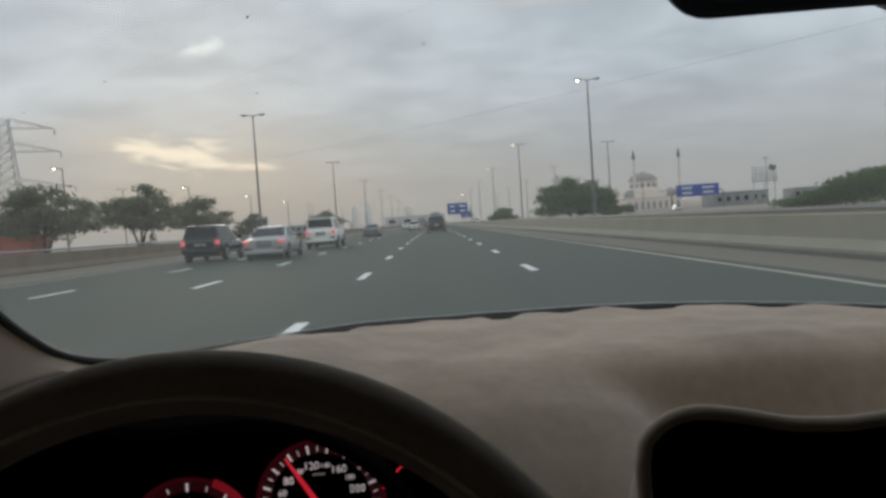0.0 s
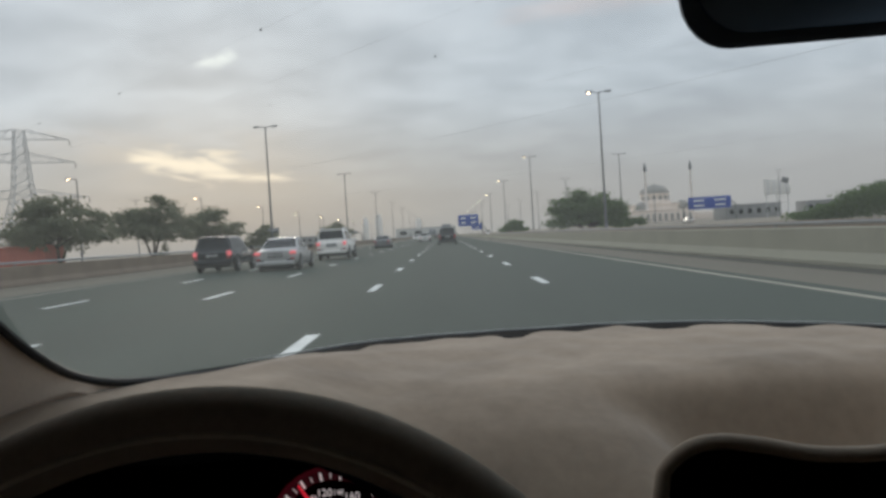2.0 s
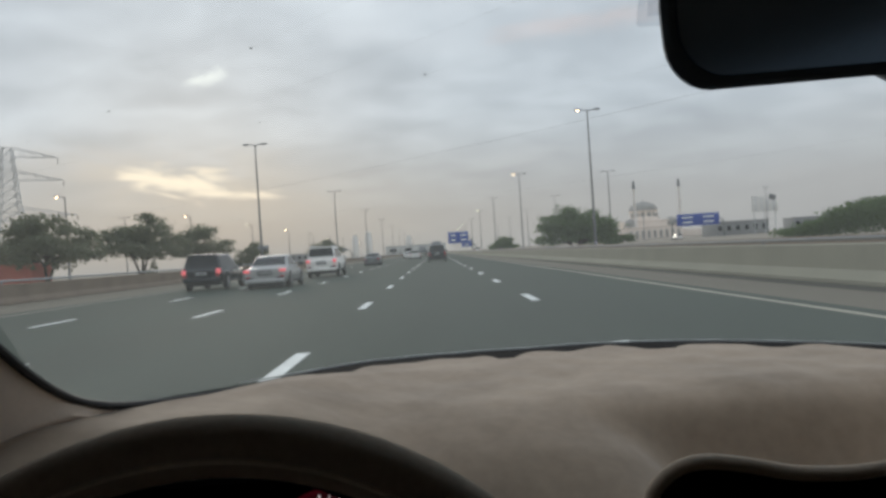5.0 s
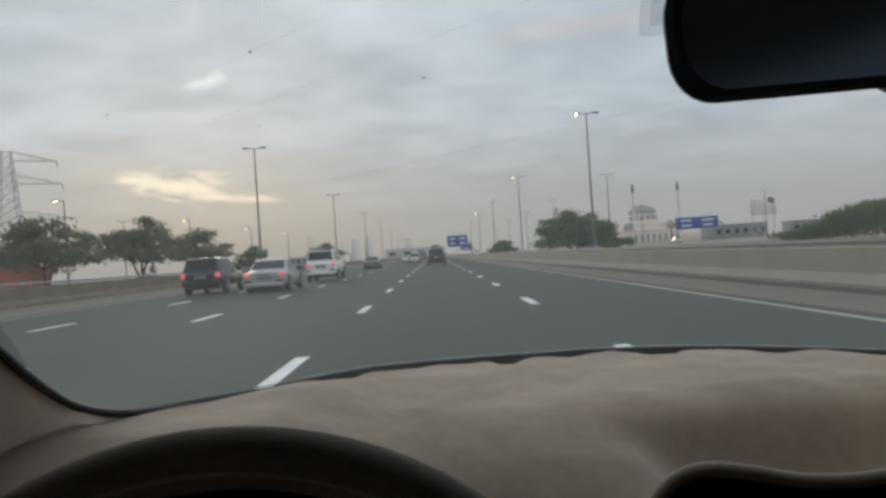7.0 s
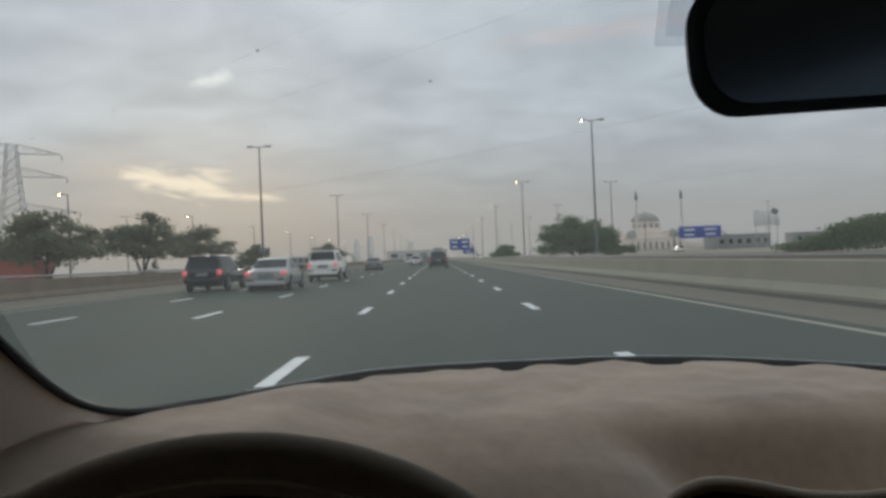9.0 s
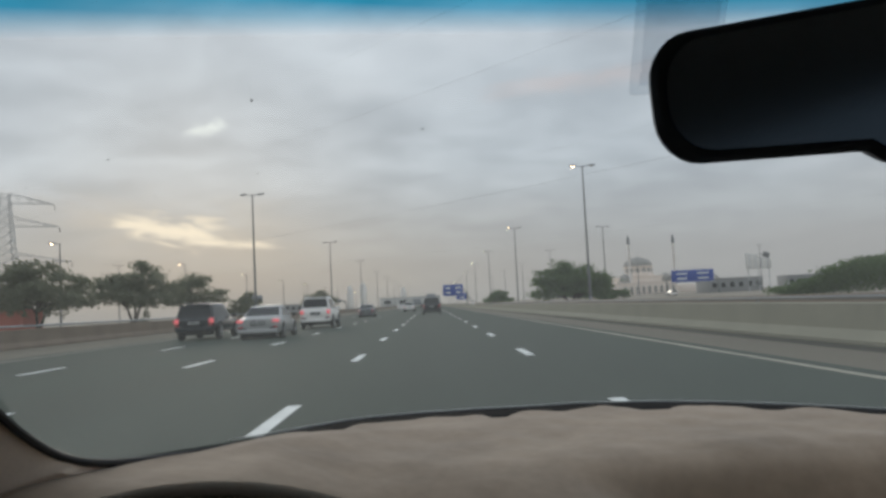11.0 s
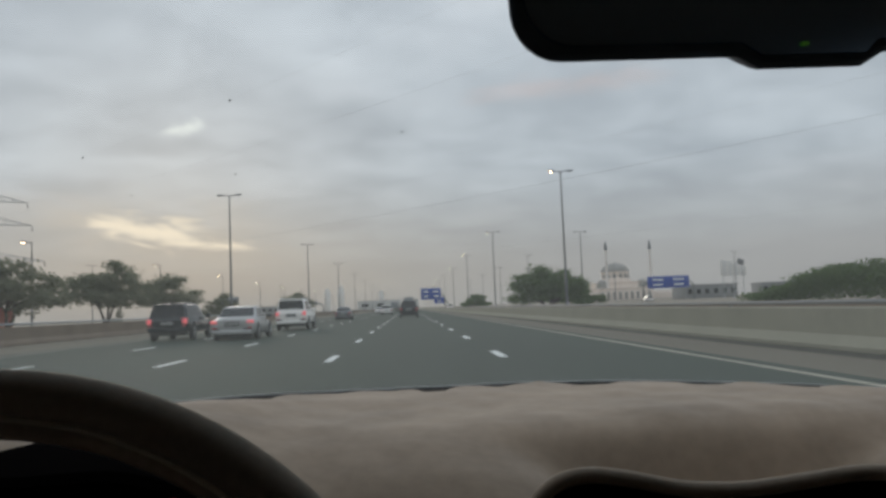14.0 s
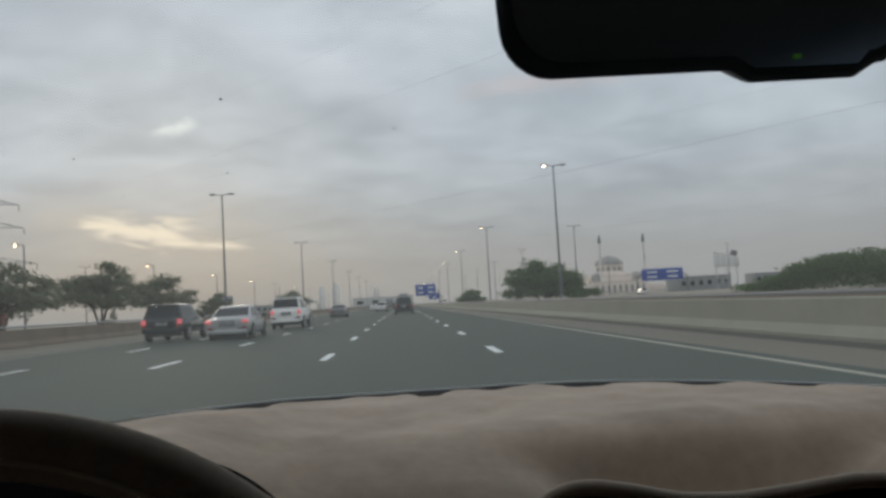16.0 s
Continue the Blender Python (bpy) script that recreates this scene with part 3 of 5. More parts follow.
part("windscreen_seal", bm, M_RUBBER, dash, "black rubber seal at the foot of the windscreen")
bm = B()
path = [(x, edge_y(x) + foot_gap(x) + 0.010, foot_z(x) + 0.0022) for x in [-0.285 + 0.03 * k for k in range(40)]]
tube(bm, path, [0.0006, 0.0010] + [0.0014] * (len(path) - 2), 6)
part("glass_edge", bm, M_PALE_EDGE, dash, "pale grey edge strip of the windscreen")
bm = B()
path = [(x, edge_y(x) + foot_gap(x) + 0.03, foot_z(x) - 0.032) for x in [-0.32 + 0.03 * k for k in range(41)]]
tube(bm, path, 0.022, 8)
part("cowl", bm, M_DARK_TRIM, dash, "dark cowl under the windscreen")


# ---- car body round the cabin ----
def glass_point(x, s):
    """The windscreen: s 0 at its foot, 1 at the roof."""
    foot = Vector((x, edge_y(x) + foot_gap(x) + 0.012, foot_z(x)))
    head = Vector((MID + (x - MID) * 0.93, 0.60 - 0.9 * (x - MID) ** 2, 1.425))
    p = foot.lerp(head, s)
    p.z += 0.030 * math.sin(math.pi * s)
    return p


shell_car = thing("car_cabin", "beige car cabin round the driver's place", "car interior", kind="structure")


def band_foot(x):
    """How far up the glass the blue band begins: level as seen from the driver's place."""
    lo, hi = 0.4, 1.0
    for _ in range(30):
        s = (lo + hi) / 2
        p = glass_point(x, s)
        if p.z < 1.132 + (0.352 - 0.045 * p.x) * (p.y + 0.023):
            lo = s
        else:
            hi = s
    return lo


def glass_sheet(upper):
    b = B()
    dyed = b.verts.layers.float.new("dye")
    n, k = 36, 8
    rows_s = []
    for i in range(n + 1):
        x = -0.41 + 1.34 * i / n
        foot = band_foot(x)
        s0, s1 = (foot, 1.0) if upper else (0.0, foot)
        row = []
        for j in range(k + 1):
            v = b.verts.new(glass_point(x, s0 + (s1 - s0) * j / k))
            v[dyed] = min(1.0, 4.6 * (s0 + (s1 - s0) * j / k - foot) / 0.16)
            row.append(v)
        rows_s.append(row)
    for i in range(n):
        for j in range(k):
            b.faces.new((rows_s[i][j], rows_s[i + 1][j], rows_s[i + 1][j + 1], rows_s[i][j + 1]))
    return b


pane = part("windscreen", glass_sheet(False), M_PANE, shell_car, "clear curved windscreen glass")
pane.visible_shadow = False
pane = part("shade_band", glass_sheet(True), M_BAND, shell_car, "blue tinted shade band along the top of the windscreen")
pane.visible_shadow = False


# the driver's pillar: its seal curves from the foot of the glass up to the roof
SEAL = [(-0.2700, 0.990, 0.9570), (-0.3150, 0.910, 0.9625), (-0.3420, 0.838, 0.9710), (-0.3580, 0.768, 0.9840), (-0.3745, 0.728, 1.0000), (-0.3817, 0.676, 1.0300), (-0.3815, 0.617, 1.0680), (-0.3793, 0.560, 1.1040), (-0.3790, 0.480, 1.1540), (-0.3780, 0.350, 1.2320), (-0.3740, 0.200, 1.3220), (-0.3660, 0.060, 1.4060)]


def smoothed(path, steps=5):
    """A smooth curve through the points of a path."""
    pts = [Vector(p) for p in path]
    out = []
    for i in range(len(pts) - 1):
        a, b, c, d = pts[max(i - 1, 0)], pts[i], pts[i + 1], pts[min(i + 2, len(pts) - 1)]
        for k in range(steps):
            q = k / steps
            out.append(0.5 * (2 * b + (c - a) * q + (2 * a - 5 * b + 4 * c - d) * q * q + (3 * b - a - 3 * c + d) * q ** 3))
    return out + [pts[-1]]


def mirrored(p, side):
    return Vector((p[0] if side < 0 else 2 * MID - p[0], p[1], p[2]))


def pillar(side):
    """A slanting windscreen pillar trim; side -1 is the driver's."""
    b = B()
    loops = []
    for k, p in enumerate(smoothed(SEAL)[10:]):
        low = max(0.0, 1 - k / 25)
        offs = [(0.002, 0.004, 0.0), (-0.003, -0.008, 0.004), (-0.010, -0.026, 0.004), (-0.028, -0.062, -0.002), (-0.058, -0.110, -0.016), (-0.11, -0.14, -0.05), (-0.14, 0.02, -0.04), (-0.05, 0.06, 0.0)]
        loops.append([mirrored((p[0] + o[0] - 0.02 * low * (i > 2), p[1] + o[1], p[2] + o[2] - 0.012 * low * (i > 1)), side) for i, o in enumerate(offs)])
    rings(b, loops)
    return b


for side in (-1, 1):
    part("windscreen_pillar", pillar(side), M_TRIM, shell_car, "beige trim of the windscreen pillar")
    bm = B()
    line = smoothed(SEAL)
    tube(bm, [mirrored(p, side) for p in line], [0.0030 + 0.0013 * min(1.0, k / 10) for k in range(len(line))], 8)
    part("pillar_seal", bm, M_RUBBER, shell_car, "black rubber seal of the windscreen")
    # end of the dash beside the door
    bm = B()
    box(bm, mirrored((-0.47, 0.56, 0.74), side), (0.16, 0.42, 0.22), 0.05)
    part("dash_end", bm, M_TRIM, shell_car, "beige end panel of the dashboard")

bm = B()
box(bm, (MID, -0.90, 1.455), (1.44, 2.86, 0.05), 0.02)
part("headliner", bm, M_LINER, shell_car, "pale cloth headliner")
bm = B()
box(bm, (MID, 0.545, 1.445), (1.22, 0.06, 0.05), 0.02)
part("roof_header", bm, M_LINER, shell_car)
bm = B()
box(bm, (MID, -0.90, 1.492), (1.46, 2.88, 0.022), 0.008)
part("roof_skin", bm, M_SILVER_CAR, shell_car, "silver roof of the car")
bm = B()
box(bm, (MID, -2.30, 0.90), (1.50, 0.06, 1.12), 0.02)
part("rear_wall", bm, M_CABIN, shell_car, "plain dark wall that closes the cabin")
bm = B()
box(bm, (MID, -0.75, 0.33), (1.50, 3.1, 0.06), 0.02)
part("cabin_floor", bm, M_CABIN, shell_car)
for side in (-1, 1):
    x = MID + side * 0.745
    bm = B()
    box(bm, (x, -0.78, 0.65), (0.06, 3.04, 0.62), 0.02)
    part("door_panel", bm, M_TRIM if side < 0 else M_CABIN, shell_car, "door panel below the window sill")
    for y, w in ((-0.95, 0.12), (-1.9, 0.8)):
        bm = B()
        box(bm, (x - side * 0.02, y, 1.20), (0.05, w, 0.52), 0.015)
        part("roof_pillar", bm, M_CABIN, shell_car)
for side, glass in ((-1, M_CLEAR_SIDE), (1, M_TINT)):
    bm = B()
    box(bm, (MID + side * 0.735, -0.16, 1.20), (0.006, 1.44, 0.50))
    pane = part("side_window", bm, glass, shell_car, "side window glass")
    bm = B()
    box(bm, (MID + side * 0.735, -1.25, 1.20), (0.006, 0.48, 0.50))
    part("side_window", bm, M_TINT, shell_car, "side window glass")
bm = B()
box(bm, (MID, 0.95, 0.53), (1.44, 0.06, 0.46), 0.02)
part("bulkhead", bm, M_CABIN, shell_car)

# outer body: bonnet, flanks, nose and wheels, all below the driver's line of sight
bm = B()
loops = []
for k in range(13):
    y = 0.95 + 1.42 * k / 12
    hw = 0.80 - 0.10 * (k / 12) ** 3
    z = soft_lerp([(0.9, 0.90), (1.45, 0.862), (2.0, 0.80), (2.25, 0.75), (2.4, 0.64)], y)
    loops.append([(MID + hw * f, y, z - 0.05 * abs(f) ** 3) for f in (-1, -0.8, -0.5, -0.2, 0.2, 0.5, 0.8, 1)] + [(MID + hw * f, y, z - 0.10) for f in (1, 0.5, -0.5, -1)])
rings(bm, loops)
part("bonnet", bm, M_SILVER_CAR, shell_car, "silver bonnet ahead of the windscreen")
for side in (-1, 1):
    bm = B()
    box(bm, (MID + side * 0.80, 0.02, 0.48), (0.06, 4.6, 0.38), 0.025)
    part("flank", bm, M_SILVER_CAR, shell_car)
    for y in (-1.38, 1.35):
        bm = B()
        turned(bm, [(0.19, -0.09), (0.30, -0.10), (0.32, -0.06), (0.32, 0.06), (0.30, 0.10), (0.20, 0.09), (0.10, 0.085)], 28)
        bmesh.ops.transform(bm, matrix=Matrix.Translation((MID + side * 0.76, y, 0.32)) @ Euler((0, radians(90 * side), 0)).to_matrix().to_4x4(), verts=bm.verts)
        part("wheel", bm, M_TYRE, shell_car, "black tyre")
bm = B()
box(bm, (MID, 2.34, 0.48), (1.46, 0.14, 0.34), 0.05)
part("front_bumper", bm, M_SILVER_CAR, shell_car)
bm = B()
box(bm, (MID, -2.34, 0.60), (1.58, 0.10, 0.54), 0.04)
part("rear_bumper", bm, M_SILVER_CAR, shell_car)

# ---- steering wheel ----
WX, WY, WZ, LEAN = -0.1216, 0.2826, 0.8512, 0.291
wheel = thing("steering_wheel", "dark brown leather steering wheel with a thick rim", "steering wheel")
wheel.matrix_basis = Matrix.Translation((WX, WY, WZ)) @ Euler((-LEAN, 0, 0)).to_matrix().to_4x4()
bm = B()
tube(bm, [(0.1942 * math.sin(q), 0, 0.1942 * math.cos(q)) for q in [2 * math.pi * k / 96 for k in range(96)]], 0.0143, 20, closed=True)
part("rim", bm, M_LEATHER, wheel, "dark leather rim")
bm = B()
tube(bm, [(0.1869 * math.sin(q), -0.0123, 0.1869 * math.cos(q)) for q in [2 * math.pi * k / 96 for k in range(96)]], 0.0013, 8, closed=True)
part("rim_seam", bm, M_SEAM, wheel, "stitched seam on the rim, its highlight put into the colour")
bm = B()
box(bm, (0, 0.015, -0.05), (0.17, 0.05, 0.12), 0.025)
part("hub", bm, M_PANEL, wheel, "black hub cover")
for side in (-1, 1):
    bm = B()
    tube(bm, [(side * 0.07, 0.012, -0.04), (side * 0.12, 0.006, -0.025), (side * 0.184, 0, -0.02)], [0.02, 0.016, 0.014], 8)
    part("spoke", bm, M_PANEL, wheel)
bm = B()
tube(bm, [(0, 0.012, -0.09), (0, 0.006, -0.13), (0, 0, -0.184)], [0.022, 0.018, 0.015], 8)
part("spoke", bm, M_PANEL, wheel)

# ---- instruments ----
GY = 0.587
cluster = thing("instrument_cluster", "red backlit instrument cluster with white marks", "instrument panel", at=(0, GY, 0))
bm = B()
box(bm, (BX, 0.022, 0.80), (0.34, 0.012, 0.18), 0.004)
part("backing", bm, M_GAUGE, cluster)


def dial_arc(cx, cz, r0, r1, a0, a1, y, thick=0.002, n=40):
    b = B()
    loops = []
    for k in range(n + 1):
        q = radians(a0 + (a1 - a0) * k / n)
        s, c = math.sin(q), math.cos(q)
        loops.append([(cx + r0 * s, y, cz + r0 * c), (cx + r1 * s, y, cz + r1 * c), (cx + r1 * s, y + thick, cz + r1 * c), (cx + r0 * s, y + thick, cz + r0 * c)])
    return rings(b, loops)


def words(body, size, at, parent, material):
    cu = bpy.data.curves.new("lettering", "FONT")
    cu.body, cu.size, cu.align_x, cu.align_y, cu.extrude = body, size, "CENTER", "CENTER", 0.0004
    tmp = bpy.data.objects.new("lettering", cu)
    scene.collection.objects.link(tmp)
    me = bpy.data.meshes.new_from_object(tmp.evaluated_get(bpy.context.evaluated_depsgraph_get()))
    bpy.data.objects.remove(tmp)
    me.materials.clear()
    me.materials.append(material)
    ob = new("lettering", me)
    ob.parent = parent
    ob.matrix_basis = pose(*at, 90, 0, 0)
    return ob


def gauge(name, cx, cz, r, a0, a1, count, texts, needle, label):
    b = B()
    loops = [[(cx + q * math.sin(w), yy, cz + q * math.cos(w)) for w in [2 * math.pi * k / 40 for k in range(40)]] for q, yy in ((r * 1.12, 0.012), (r * 1.12, 0.004), (r * 1.05, 0.002), (r * 1.02, 0.010), (0.001, 0.0105))]
    rings(b, loops)
    g = part(name, b, M_GAUGE, cluster, label)
    if not count:
        return g
    part("backlight_ring", dial_arc(cx, cz, r * 0.99, r * 1.05, a0 - 12, a1 + 12, 0.0015), M_GAUGE_RED, g, "glowing red ring")
    part("backlight_ring", dial_arc(cx, cz, r * 0.82, r * 1.07, a0 - 12, a1 + 12, 0.0025), M_GAUGE_DIM, g, "dim red glow behind the marks")
    for k in range(count):
        q = radians(a0 + (a1 - a0) * k / (count - 1))
        long = k % 2 == 0
        b = B()
        box(b, (0, 0, 0), (0.0016 if long else 0.0006, 0.001, (0.130 if long else 0.080) * r), turn=None)
        for v in b.verts:
            v.co = Euler((0, q, 0)).to_matrix() @ (v.co + Vector((0, 0, r * 0.90)))
            v.co += Vector((cx, 0.001, cz))
        part("tick", b, M_TICK, g, smooth=False)
    for body, q, k in texts:
        q = radians(q)
        words(body, r * k, (cx + r * 0.64 * math.sin(q), 0.0, cz + r * 0.64 * math.cos(q)), g, M_TICK)
    b = B()
    q = radians(needle)
    way_n = Vector((math.sin(q), 0, math.cos(q)))
    tube(b, [Vector((cx, -0.004, cz)) - way_n * r * 0.1, Vector((cx, -0.004, cz)) + way_n * r * 0.55, Vector((cx, -0.004, cz)) + way_n * r * 0.95], [0.0024, 0.0018, 0.0009], 6)
    part("needle", b, M_NEEDLE, g, "glowing red needle")
    return g


speedo = gauge("speedometer", -0.1085, 0.8875, 0.0485, -130, 130, 27, [("60", -70, 0.14), ("80", -50, 0.17), ("100", -30, 0.11), ("120", -10, 0.17), ("140", 10, 0.11), ("160", 30, 0.17), ("180", 50, 0.11), ("200", 70, 0.17)], -32, "round speedometer with white marks")
for x, z, w in ((-0.1085, 0.9115, 0.0095), (-0.0800, 0.8985, 0.011)):
    bm = B()
    box(bm, (x, 0.0, z), (w, 0.001, 0.0013))
    part("legend", bm, M_TICK_DIM, speedo)
gauge("rev_counter", -0.2115, 0.8640, 0.0490, -120, 120, 13, [("4", -20, 0.18), ("5", 0, 0.18), ("6", 20, 0.18), ("7", 40, 0.18)], -75, "round rev counter with white marks and a red sector")
part("red_zone", dial_arc(-0.2115, 0.8640, 0.0475, 0.0535, 24, 60, 0.0), M_NEEDLE_DIM, cluster, "glowing red sector")
gauge("fuel_gauge", -0.038, 0.893, 0.026, 0, 0, 0, [], 0, "small black dial with a red arc")
part("red_arc", dial_arc(0.013, 0.8435, 0.0889, 0.0902, -54, -36, 0.0), M_NEEDLE, cluster, "glowing red arc")

# ---- rear-view mirror ----
mirror = thing("rear_view_mirror", "dark rear-view mirror on the windscreen", "mirror", at=(0.2435, 0.4231, 1.2415))
mirror.matrix_basis = pose(0.2435, 0.4231, 1.2415, 0, -3.0, 8.8)


def mirror_ring(y, grow):
    pts = []
    hw, hh, rad = 0.126 + grow, 0.0385 + grow, 0.026
    for cxs, czs, a0 in ((1, 1, 0), (-1, 1, 90), (-1, -1, 180)):
        for k in range(7):
            q = radians(a0 + 15 * k)
            x = cxs * (hw - rad) + rad * math.cos(q)
            pts.append((x, y, czs * (hh - rad) + rad * math.sin(q) + (0.13 * (x + 0.10) if czs > 0 else 0.0)))
    low = -hh - 0.0075
    pts += [(0.006, y, -hh), (0.018, y, low), (0.085, y, low)]
    for k in range(7):
        q = radians(270 + 15 * k)
        pts.append((hw - rad + rad * math.cos(q), y, -hh + rad + rad * math.sin(q)))
    return pts


bm = B()
rings(bm, [mirror_ring(y, g) for y, g in ((0.032, -0.022), (0.022, -0.012), (0.009, -0.004), (0.002, -0.0005), (-0.001, 0.0), (-0.004, -0.003))])
part("shell", bm, M_MIRROR_SHELL, mirror, "black plastic shell, its colour lifted for missing light")
bm = B()
rings(bm, [mirror_ring(y, -0.0065) for y in (-0.0045, -0.0065)])
part("glass", bm, M_MIRROR, mirror, "darkened mirror glass")
bm = B()
box(bm, (0.045, -0.0072, -0.034), (0.0045, 0.002, 0.0022), 0.0005)
part("indicator", bm, M_LED, mirror, "small green indicator light")
bm = B()
tube(bm, [(0.05, 0.03, 0.005), (0.05, 0.075, 0.03), (0.05, 0.115, 0.046)], [0.013, 0.011, 0.016], 10)
part("stalk", bm, M_MIRROR_SHELL, mirror, "black stalk to the windscreen")

tag = thing("toll_tag", "pale grey plastic tag stuck on the windscreen", "tag", at=(0.238, 0.680, 1.380))
tag.matrix_basis = pose(0.238, 0.680, 1.380, -58, 0, 0)
bm = B()
box(bm, (0, 0, 0), (0.086, 0.136, 0.009), 0.0035)
part("case", bm, M_TAG, tag)
bm = B()
box(bm, (0, 0, -0.0060), (0.070, 0.113, 0.003), 0.001)
part("lid", bm, M_TAG, tag)
# ---- street furniture ----
def lamp_mast(height, lit_left, lit_right, label, both=True):
    m = thing("street_lamp", label, "street lamp", "motorway lamps")
    b = B()
    tube(b, [(0, 0, 0), (0, 0, height * 0.5), (0, 0, height)], [0.17, 0.125, 0.075], 12)
    part("pole", b, M_POLE, m)
    b = B()
    box(b, (0, 0, 0.03), (0.55, 0.55, 0.06), 0.01)
    part("base_plate", b, M_STEEL, m)
    b = B()
    box(b, (0, -0.16, 0.9), (0.16, 0.03, 0.5), 0.01)
    part("access_door", b, M_STEEL, m)
    for side, lit in ((-1, lit_left), (1, lit_right)):
        if not both and side > 0:
            continue
        b = B()
        tube(b, [(0, 0, height - 0.15), (side * 0.35, 0, height - 0.02), (side * 0.8, 0, height + 0.03)], [0.06, 0.05, 0.05], 8)
        part("arm", b, M_POLE, m)
        b = B()
        box(b, (side * 1.15, 0, height + 0.06), (0.85, 0.36, 0.16), 0.05)
        h = part("lamp_head", b, M_LAMP_HEAD, m)
        b = B()
        turned(b, [(0.0, -0.10), (0.10, -0.09), (0.15, -0.05), (0.16, 0.0)], 14, (side * 1.2, 0, height - 0.02))
        part("lamp_glass", b, M_LAMP_LIT if lit else M_LAMP_OFF, h, "glowing lamp glass" if lit else "")
    return m


LAMP_RIGHT = lamp_mast(17.3, True, False, "tall grey motorway lamp with one lit head")
LAMP_LEFT = lamp_mast(16.6, False, False, "tall grey twin-headed motorway lamp, unlit")
LAMP_FAR = lamp_mast(12.4, True, False, "distant lit street lamp on a grey pole", both=False)
FIRST, STEP = 92.0, 76.0
for k in range(10):
    y = FIRST + STEP * k
    for proto, x in ((LAMP_RIGHT, 19.6), (LAMP_LEFT, -22.6)):
        at = pose(x, y + (6 if x < 0 else 0), -0.06)
        if k == 0:
            proto.matrix_basis = at
        else:
            copy_thing(proto, at)
for k, y in enumerate((168, 243, 318, 393, 468)):
    tagged(copy_thing(LAMP_LEFT, pose(39.5, y, -0.06)), "tall unlit lamp along the far carriageway")
for k in range(9):
    at = pose(-52 - 0.2 * k, 107 + 55 * k, -0.06)
    if k == 0:
        LAMP_FAR.matrix_basis = at
    else:
        copy_thing(LAMP_FAR, at)
for x, y in ((-88, 215), (-96, 330), (-70, 420), (92, 330), (120, 270)):
    tagged(copy_thing(LAMP_LEFT, pose(x, y, -0.06, 0, 0, 30)), "far unlit lamp standing in the haze")


def sign_gantry(at, width, z0, z1, board, span, lines, label, rows=2):
    """A bent-post gantry with a sign board facing the road."""
    g = thing("sign_gantry", label, "road sign", at=at)
    posts = (-1, 1) if span else (1,)
    for side in posts:
        b = B()
        x0 = side * (width / 2 + 1.6)
        zc = (z0 + z1) / 2
        pts = [(x0, 0.3, 0), (x0, 0.3, zc - 1.6)] + [(x0 - side * 1.5 * (1 - math.cos(q)), 0.3, zc - 1.6 + 1.6 * math.sin(q)) for q in [radians(15 * k) for k in range(1, 7)]]
        pts.append((0 if span else -side * width * 0.45, 0.3, zc))
        tube(b, pts, 0.22, 10)
        part("post", b, M_POLE, g)
    b = B()
    box(b, (0, 0, (z0 + z1) / 2), (width, 0.12, z1 - z0), 0.03)
    s = part("board", b, board, g)
    b = B()
    for zz in (z0 + 0.12, z1 - 0.12):
        box(b, (0, -0.07, zz), (width - 0.3, 0.02, 0.08))
    if lines:
        part("border", b, M_SIGN_WHITE, s)
        rnd = random.Random(4)
        for col in range(lines):
            for row in range(rows):
                w = width / lines
                b = B()
                box(b, (-width / 2 + w * (col + 0.5), -0.075, z1 - (z1 - z0) * (row + 0.75) / (rows + 0.5)), (w * rnd.uniform(0.45, 0.7), 0.02, (z1 - z0) * 0.14), 0.004)
                part("lettering", b, M_SIGN_WHITE, s)
    else:
        b.free()
    for zz in (z0 + 0.3, z1 - 0.3):
        b = B()
        box(b, (0, 0.14, zz), (width * 0.96, 0.12, 0.12), 0.02)
        part("rail", b, M_STEEL, g)
    return g


sign_gantry((90.0, 256.0, -0.06), 14.6, 4.2, 8.4, M_SIGN, True, 2, "wide blue motorway sign on two bent grey posts")
sign_gantry((10.8, 352.0, -0.06), 9.4, 4.4, 9.8, M_SIGN, False, 2, "distant blue overhead sign on a bent post")
sign_gantry((15.5, 372.0, -0.06), 5.2, 2.6, 5.8, M_SIGN, False, 1, "smaller distant blue sign below the overhead sign")
back = sign_gantry((-28.5, 122.0, -0.06), 3.0, 2.9, 4.0, M_SIGN_BACK, False, 0, "grey back of a road sign on a bent post")
back.rotation_euler = (0, 0, radians(180))
far_back = sign_gantry((-33.0, 250.0, -0.06), 7.0, 3.2, 4.4, M_SIGN_BACK, True, 0, "grey back of a wide sign gantry far off")


# ---- pylons and overhead lines ----
ARMS = ((22.5, 21.5), (35.0, 17.5), (43.0, 16.0))


